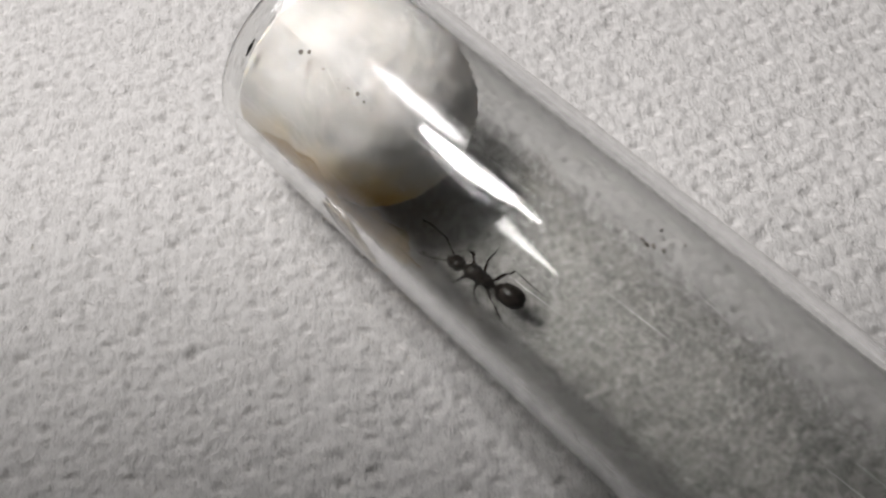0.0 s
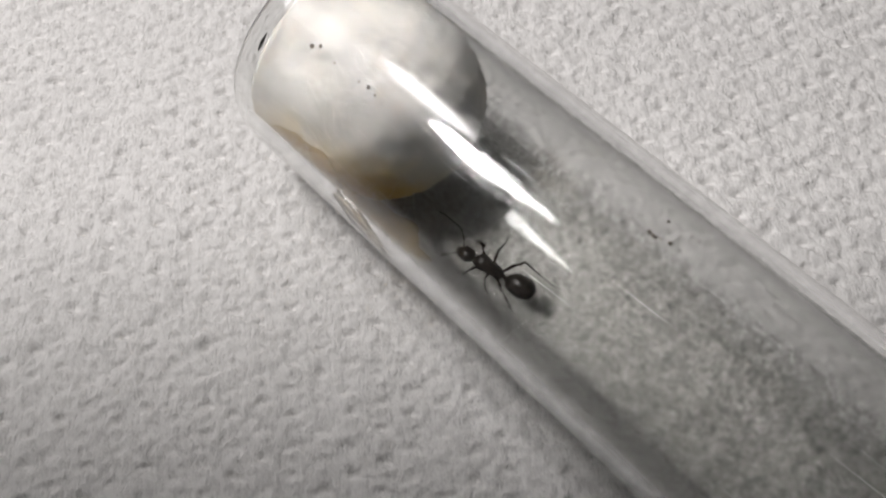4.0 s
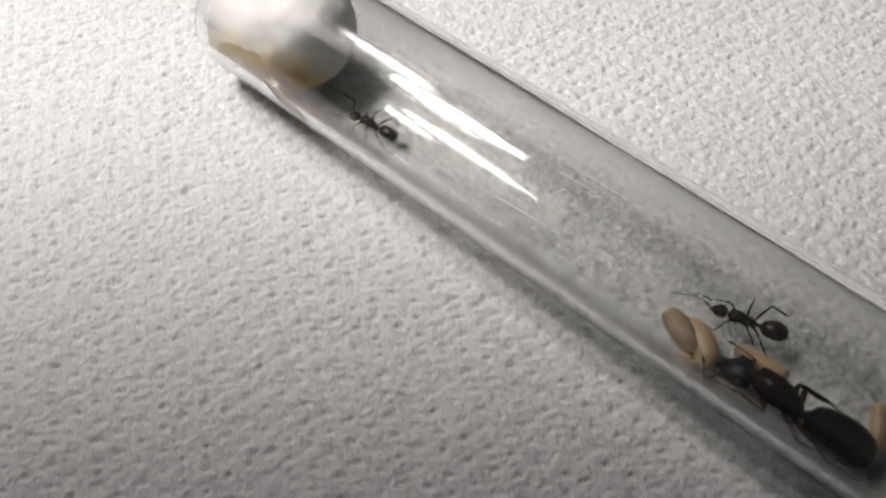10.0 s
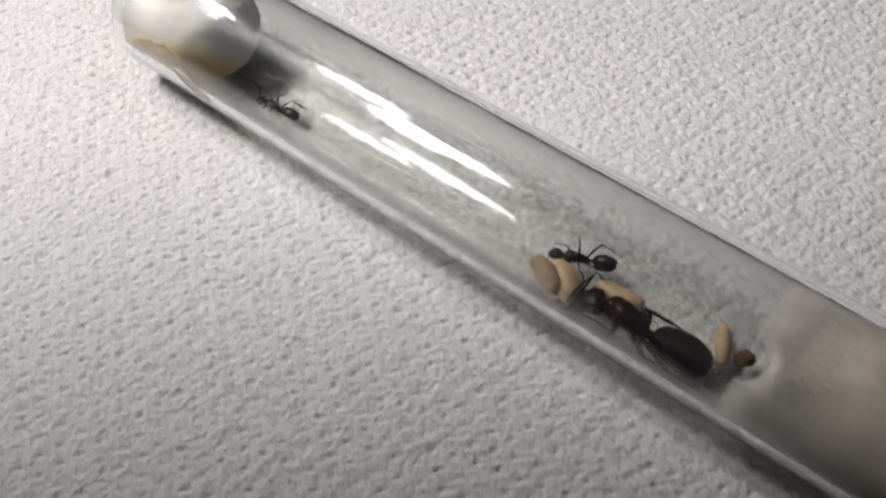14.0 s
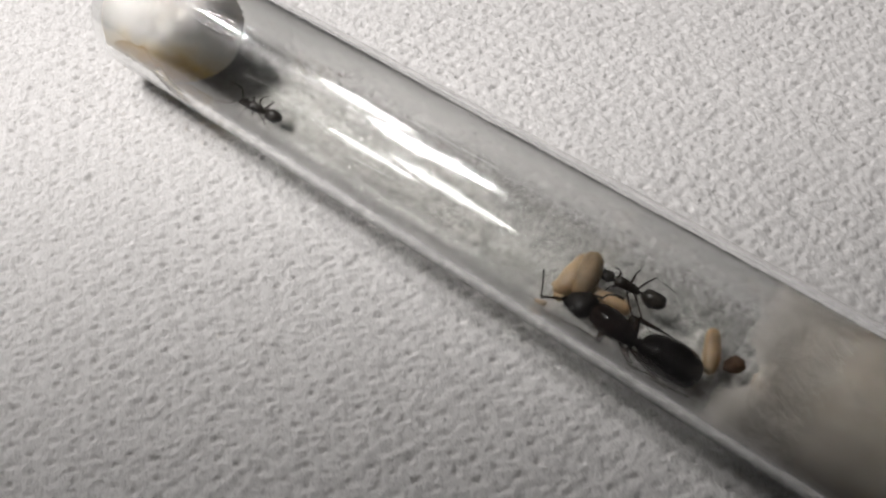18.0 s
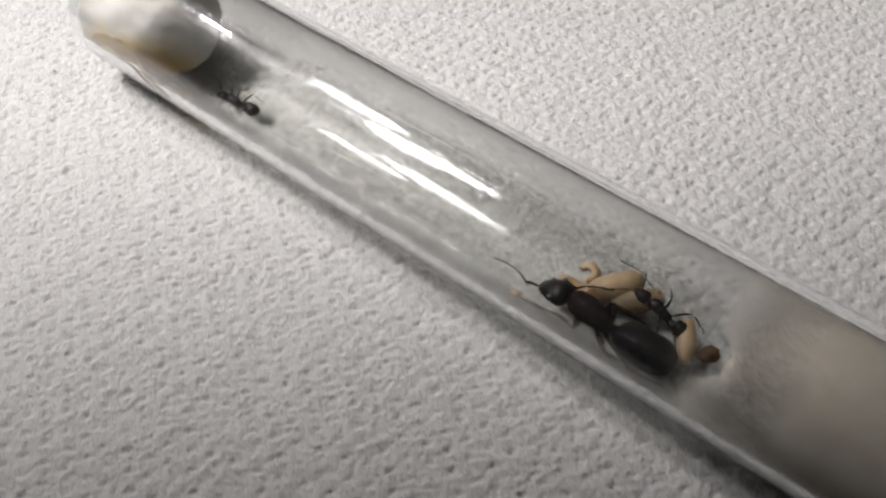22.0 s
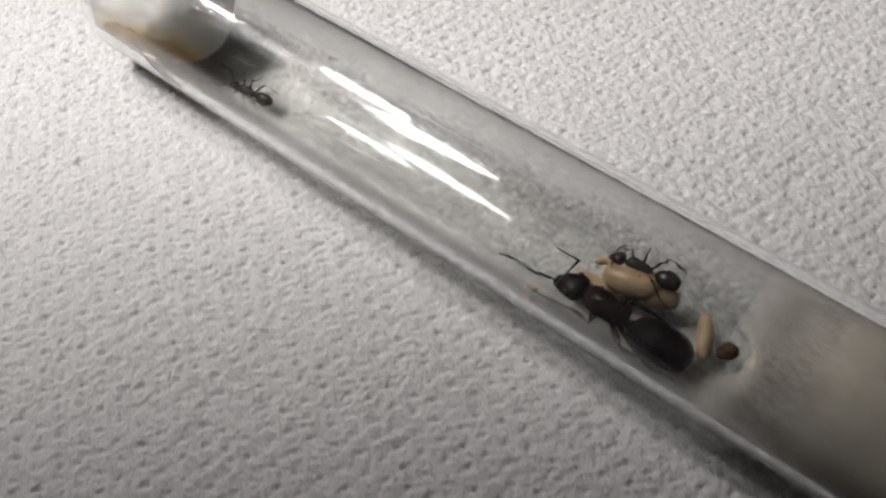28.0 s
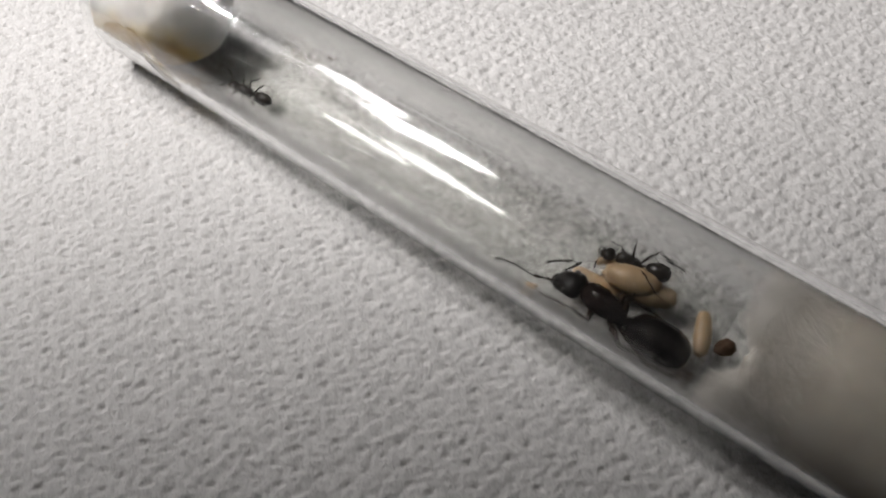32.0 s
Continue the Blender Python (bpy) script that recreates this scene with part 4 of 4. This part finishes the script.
QUEEN_LASH_RIGHT = [
    (0, 2.6, 0, 0, 131.2, -25.8),
    (10, 2.6, 0, 0, 131.2, -25.8),
    (12, 2.6, 0, 0, 161.4, 33.9),
    (13, 2.6, 0, 0, 149.8, 13.8),
    (16, 2.6, 0, 0, 301.1, 33.3),
    (17, 2.6, 0, 0, 221.7, 68.6),
    (18, 2.6, 0, 0, 322.3, 52.3),
    (19, 2.6, 0, 0, 440.9, -23.5),
    (20, 2.6, 0, 0, 612.8, 74.7),
    (21, 2.6, 0, 0, 489.9, -16.9),
    (22, 2.6, 0, 0, 354.4, 37.6),
    (23, 2.6, 0, 0, 446.4, -19.7),
    (24, 2.6, 0, 0, 427.4, -44),
    (25, 2.6, 0, 0, 451.2, -33.3),
    (28, 2.6, 0, 0, 499.3, 18.7),
    (29, 2.6, 0, 0, 472.9, -20.8),
    (30, 2.6, 0, 0, 461.7, -17.3),
    (31, 2.6, 0, 0, 450.2, -9.6),
    (32, 2.6, 0, 0, 534.5, 21.6),
]
WORKER = [
    (0, 18.08, 1.83, 2.49, 189.8, -2.6),
    (7, 18.08, 1.83, 2.49, 189.8, -2.6),
    (7.5, 17.99, 1.25, 2.4, 202.7, -3.6),
    (8, 19.91, 2.58, 2.74, 185.9, -2.3),
    (8.5, 24.94, 3.73, 3.38, 169.9, 6.4),
    (9, 24.72, 3.89, 3.48, 171.6, 5.7),
    (9.5, 26.65, 4, 3.5, 194, -9.4),
    (10, 25.54, 3.46, 3.15, 192.4, -6.8),
    (10.5, 24.66, 2.76, 2.84, 198.7, -7.6),
    (11, 24.09, 2.5, 2.74, 199.6, -7.1),
    (11.5, 23.51, 2.25, 2.67, 201.4, -6.8),
    (12, 23.84, 2.47, 2.71, 196.8, -6),
    (12.5, 23.5, 1.99, 2.57, 200.5, -5.6),
    (13, 23.15, 2.09, 2.59, 196.5, -4.9),
    (13.5, 23.02, 2.08, 2.61, 201.5, -6.2),
    (15.5, 23.56, 2.24, 2.63, 194.6, -4.7),
    (16, 23.5, 2.11, 2.58, 192.1, -3.7),
    (16.5, 24.15, 1.94, 2.53, 192.7, -3.5),
    (17, 26.7, 3.04, 2.94, 182.2, -1.1),
    (17.5, 28.28, 2.97, 2.91, 179.3, 0.3),
    (18, 30.11, 3.15, 2.99, 183, -1.5),
    (18.5, 32.56, 3.01, 2.95, 174.1, 2.8),
    (19, 34.92, 3.73, 3.32, 183.6, -2.2),
    (19.5, 36.91, 3.27, 3.07, 178.3, 0.9),
    (20, 37.37, 3.12, 3.2, 175.2, 8),
    (20.5, 37.57, 2.69, 3.1, 175.4, 14),
    (21, 37.57, 2.35, 3.1, 174.7, 18),
    (21.5, 37, 2.67, 3.3, 174, 20),
    (22, 36.87, 2.7, 3.3, 178.8, 20),
    (22.5, 36.54, 3.01, 3.5, 175.8, 18),
    (23, 36.2, 3.14, 3.8, 169.2, 14),
    (23.5, 35.72, 2.96, 4, 178, 6),
    (24, 35.38, 2.77, 4.12, 179.9, 0.1),
    (24.5, 34.01, 3.24, 4.73, 171.3, 4.6),
    (25, 33.04, 3.49, 4.82, 183.1, -1.8),
    (25.5, 33.02, 3.34, 4.74, 183.1, -1.7),
    (27.5, 31.5, 3.62, 4.9, 183.5, -2.1),
    (28, 31.88, 3.57, 4.87, 185.2, -3.1),
    (28.5, 31.88, 3.58, 4.87, 186.4, -3.7),
    (29, 31.72, 3.74, 4.97, 183, -1.9),
    (29.5, 31.45, 3.63, 4.91, 186, -3.6),
    (30, 31.3, 3.66, 4.92, 185.5, -3.3),
    (30.5, 31.16, 3.76, 4.98, 185.4, -3.4),
    (31, 31.19, 3.53, 4.84, 189.1, -5.2),
    (31.5, 31.3, 3.61, 4.89, 188.8, -5.2),
    (32, 31.03, 3.51, 4.83, 188.9, -5.1),
]
WORKER_SCAPE_RIGHT = [
    (0, 3.3, -0.4, 0.35, 47.3, 56.7),
    (8, 3.3, -0.4, 0.35, 47.3, 56.7),
    (9, 3.3, -0.4, 0.35, 21.4, 36.9),
    (10, 3.3, -0.4, 0.35, 66.9, 57.2),
    (13, 3.3, -0.4, 0.35, 91.3, 55.7),
    (16, 3.3, -0.4, 0.35, 170.4, 54.3),
    (18, 3.3, -0.4, 0.35, 79.6, 45.1),
    (20, 3.3, -0.4, 0.35, 76.4, 45),
    (22, 3.3, -0.4, 0.35, -57, 34.3),
    (23, 3.3, -0.4, 0.35, -59.4, 33.2),
    (24, 3.3, -0.4, 0.35, -1.1, 16.7),
    (25, 3.3, -0.4, 0.35, 24.3, 52.1),
    (28, 3.3, -0.4, 0.35, 121.1, 58.8),
    (30, 3.3, -0.4, 0.35, 109.1, 51.4),
    (31, 3.3, -0.4, 0.35, 93.9, 23.5),
    (32, 3.3, -0.4, 0.35, 109.1, 49.6),
]
WORKER_LASH_RIGHT = [
    (0, 1.5, 0, 0, -134.1, -11.3),
    (8, 1.5, 0, 0, -134.1, -11.3),
    (9, 1.5, 0, 0, -33.8, -20.3),
    (10, 1.5, 0, 0, -120.4, -15.4),
    (13, 1.5, 0, 0, -155.7, -26.2),
    (16, 1.5, 0, 0, -188.8, 6.6),
    (18, 1.5, 0, 0, -151.6, -40.7),
    (20, 1.5, 0, 0, -138.5, -26),
    (22, 1.5, 0, 0, -284.1, -39.7),
    (23, 1.5, 0, 0, -323, -0.1),
    (24, 1.5, 0, 0, -367.9, -38.1),
    (25, 1.5, 0, 0, -413.2, -26.4),
    (28, 1.5, 0, 0, -568.6, 9.4),
    (30, 1.5, 0, 0, -527.6, -14),
    (31, 1.5, 0, 0, -507.7, -51.6),
    (32, 1.5, 0, 0, -524.8, -9.6),
]
WORKER_SCAPE_LEFT = [
    (0, 3.3, 0.4, 0.35, 39.3, 14.3),
    (8, 3.3, 0.4, 0.35, 39.3, 14.3),
    (9, 3.3, 0.4, 0.35, 53.4, -23.3),
    (10, 3.3, 0.4, 0.35, -20.7, 18.9),
    (13, 3.3, 0.4, 0.35, 94.9, 33.6),
    (16, 3.3, 0.4, 0.35, 53.9, 30.7),
    (18, 3.3, 0.4, 0.35, 104.7, 24.4),
    (20, 3.3, 0.4, 0.35, 101, 30.6),
    (22, 3.3, 0.4, 0.35, 96.7, 62.3),
    (23, 3.3, 0.4, 0.35, 50.7, 51.1),
    (24, 3.3, 0.4, 0.35, 40.9, -11),
    (25, 3.3, 0.4, 0.35, 66.5, 13.7),
    (28, 3.3, 0.4, 0.35, 110.8, 14.2),
    (30, 3.3, 0.4, 0.35, 84.9, 35.3),
    (31, 3.3, 0.4, 0.35, 90.6, 29),
    (32, 3.3, 0.4, 0.35, 107.4, 40.1),
]
WORKER_LASH_LEFT = [
    (0, 1.5, 0, 0, -14, -21.3),
    (8, 1.5, 0, 0, -14, -21.3),
    (9, 1.5, 0, 0, -8.9, 5.2),
    (10, 1.5, 0, 0, 33.4, -14.6),
    (13, 1.5, 0, 0, 202.9, -51.6),
    (16, 1.5, 0, 0, 207.4, -78.2),
    (18, 1.5, 0, 0, 198.7, -49.6),
    (20, 1.5, 0, 0, 216.9, -45.9),
    (22, 1.5, 0, 0, 237.6, -24.2),
    (23, 1.5, 0, 0, 323.9, -40.7),
    (24, 1.5, 0, 0, 351.8, 7.5),
    (25, 1.5, 0, 0, 314.1, -44.7),
    (28, 1.5, 0, 0, 195.6, -59.2),
    (30, 1.5, 0, 0, 194.7, -43.5),
    (31, 1.5, 0, 0, 196, -48.5),
    (32, 1.5, 0, 0, 199.2, -39.8),
]
COCOON_DRAGGED = [
    (0, 21.38, -1.27, 2.42, 156.7, -4.2),
    (9, 21.38, -1.27, 2.42, 156.7, -4.2),
    (10, 21.23, -1.28, 2.45, 153.2, -4.8),
    (11, 21.37, -1.72, 2.55, 150.3, -7.2),
    (12, 21.4, -1.56, 2.55, 147.1, -7.2),
    (13, 21.06, -2.05, 2.66, 150.2, -8.7),
    (15.5, 21.55, -1.62, 2.56, 146.3, -7.6),
    (16, 21.33, -1.64, 2.61, 143.1, -8.4),
    (16.5, 21.77, -1.19, 2.85, 133.3, -7.3),
    (17, 23.03, 0.92, 3.16, 124.8, 6.4),
    (17.5, 24.11, 1.47, 3.35, 115.3, 11.4),
    (18, 25.83, 1.57, 3.45, 102.5, 13.1),
    (18.5, 28.16, 2.46, 3.8, 62, 19),
    (19, 30.39, 3.09, 4.12, 57.4, 23.2),
    (19.5, 33.26, 3.15, 3.98, 55.4, 23.1),
    (20, 33.5, 3.3, 3.75, 58, 14),
    (20.5, 33.9, 3.1, 3.5, 53, 12),
    (21, 34.3, 2.84, 3.25, 47.2, 10),
    (22, 33.85, 2.66, 3.1, 43, 8),
    (23, 32.9, 1.9, 2.85, 39, 5),
    (24, 32.7, 1.5, 2.75, 37, 4),
    (25, 33.5, 2.03, 2.85, 27, 3),
    (28, 33.5, 2.5, 3.0, 22.8, 3),
    (32, 33.6, 2.4, 2.98, 21.5, 3),
]
PUPA_DRAGGED = [
    (0, 23.38, -0.87, 2.33, 139.4, -4.8),
    (9, 23.38, -0.87, 2.33, 139.4, -4.8),
    (10, 23.2, -1.12, 2.35, 144.6, -5.4),
    (12, 22.98, -1.42, 2.49, 126.4, -9.7),
    (13, 23.25, -1.37, 2.45, 138.8, -7.6),
    (16, 23.26, -0.59, 2.33, 138, -3.3),
    (17, 24.12, 0.15, 2.63, 111.5, 1.2),
    (17.5, 24.35, 0.65, 2.7, 97.2, 5.5),
    (18, 24.84, 1.04, 2.78, 84.6, 8.9),
    (18.5, 27.12, 1.93, 3.01, 61.5, 14.7),
    (19, 29.55, 2.64, 3.31, 54.3, 19.1),
    (19.5, 30.98, 2.72, 3.3, 46.6, 17.6),
    (20, 31.4, 2.6, 3.4, 56, 14),
    (21, 31.6, 2.6, 3.35, 50.4, 10),
    (22, 31.45, 2.6, 3.4, 49, 8),
    (23, 31.2, 2.5, 3.7, 43, 5),
    (24, 30.95, 1.9, 3.9, 40, 3),
    (25, 31.2, 1.7, 4.0, 19, 0),
    (28, 31.35, 1.95, 4.1, 16, 0),
    (32, 31.7, 2.1, 4.2, 19, 0),
]

CURL_DRAGGED = [(0, 22.4, -2.6, 2.1, 20, 0), (16, 22.4, -2.6, 2.1, 20, 0), (17, 22.7, -1.9, 2.1, 30, 0), (18, 24.1, -1.2, 2.2, 40, 3), (18.5, 25.3, 0.2, 2.4, 50, 6), (19, 26.7, 1.6, 2.7, 56, 8),
                (20, 28.2, 2.55, 2.85, 60, 10), (25, 27.9, 2.65, 2.85, 60, 10), (32, 28.3, 2.5, 2.95, 60, 10)]

GUARD = [(0, -18.3, -2.1, 2.15, 190, -4), (1, -18.2, -2.1, 2.15, 189, -4), (2, -18.15, -2.1, 2.15, 187, -3), (3, -18.3, -1.95, 2.15, 191, -3), (6, -18.3, -1.95, 2.15, 189, -3),
         (8, -18.4, -1.8, 2.15, 186, -3), (10, -18.4, -1.4, 2.15, 186, -3), (32, -18.4, -1.4, 2.15, 186, -3)]


def drive(ob, rows):
    walk(ob, [(t, pose(x * MM, y * MM, z * MM, 0, -pitch, turn)) for t, x, y, z, turn, pitch in rows])


def step(legs, times, amount):
    """Legs swing to and fro at the hip, by turns, while the ant walks."""
    for n, thigh in enumerate(legs):
        hip = thigh.location.copy()
        side = 1 if n < 3 else -1
        walk(thigh, [(t, Matrix.Translation(hip) @ pose(0, 0, 0, 0, 0, side * a * (1 if n % 2 == (n // 3) else -1))) for t, a in zip(times, amount)])


# how far the upper edge of the phone stands above its lens, in millimetres, shifted over time to shade the lower view
SHADE_EDGE = ((0, 45), (6, 44), (6.5, 60), (7, 71), (7.5, 76), (8, 78), (10, 80), (12, 83), (13, 87), (20, 90), (32, 90))


def motions():
    walk(phone, [(t, look(eye, target, roll) @ pose(0, np.interp(t, *zip(*SHADE_EDGE)) * MM, 0)) for t, eye, target, roll in PATH])
    drive(queen, QUEEN)
    drive(queen_head, QUEEN_HEAD)
    for (scape, lash), rows, lash_rows in ((queen_left, QUEEN_SCAPE_LEFT, QUEEN_LASH_LEFT), (queen_right, QUEEN_SCAPE_RIGHT, QUEEN_LASH_RIGHT),
                                           (worker_left, WORKER_SCAPE_LEFT, WORKER_LASH_LEFT), (worker_right, WORKER_SCAPE_RIGHT, WORKER_LASH_RIGHT)):
        drive(scape, rows)
        drive(lash, lash_rows)
    drive(worker, WORKER)
    times = [0, 7, 7.5, 8, 8.5, 9, 9.5, 10, 10.5, 11, 11.5, 12, 12.5, 13, 15.5, 16, 16.5, 17, 17.5, 18, 18.5, 19, 19.5, 20, 22, 22.5, 23, 23.5, 24, 24.5, 25, 27.5, 30, 31, 32]
    step(worker_legs, times, [0, 0, 14, -12, 14, -6, 12, -14, 12, -8, 6, -4, 8, -3, 2, -3, 4, -12, 12, -10, 12, -12, 10, 0, 0, 4, -6, 8, -10, 12, 0, -4, 0, 3, 0])
    drive(guard, GUARD)
    for (scape, lash), s in ((guard_left, 1), (guard_right, -1)):
        drive(scape, [(t, 3.3, 0.4 * s, 0.35, s * a, 15) for t, a in ((0, 30), (0.5, 55), (1, 60), (2, 40), (3, 55), (5.5, 50), (6, 65), (7, 45), (9, 60), (32, 50))])
        drive(lash, [(t, 1.5, 0, 0, -s * a, -25) for t, a in ((0, 20), (0.5, 45), (1, 50), (2, 30), (3, 45), (6, 40), (9, 50), (32, 40))])
    drive(cocoon, COCOON_DRAGGED)
    drive(pupa, PUPA_DRAGGED)
    drive(curl, CURL_DRAGGED)


motions()
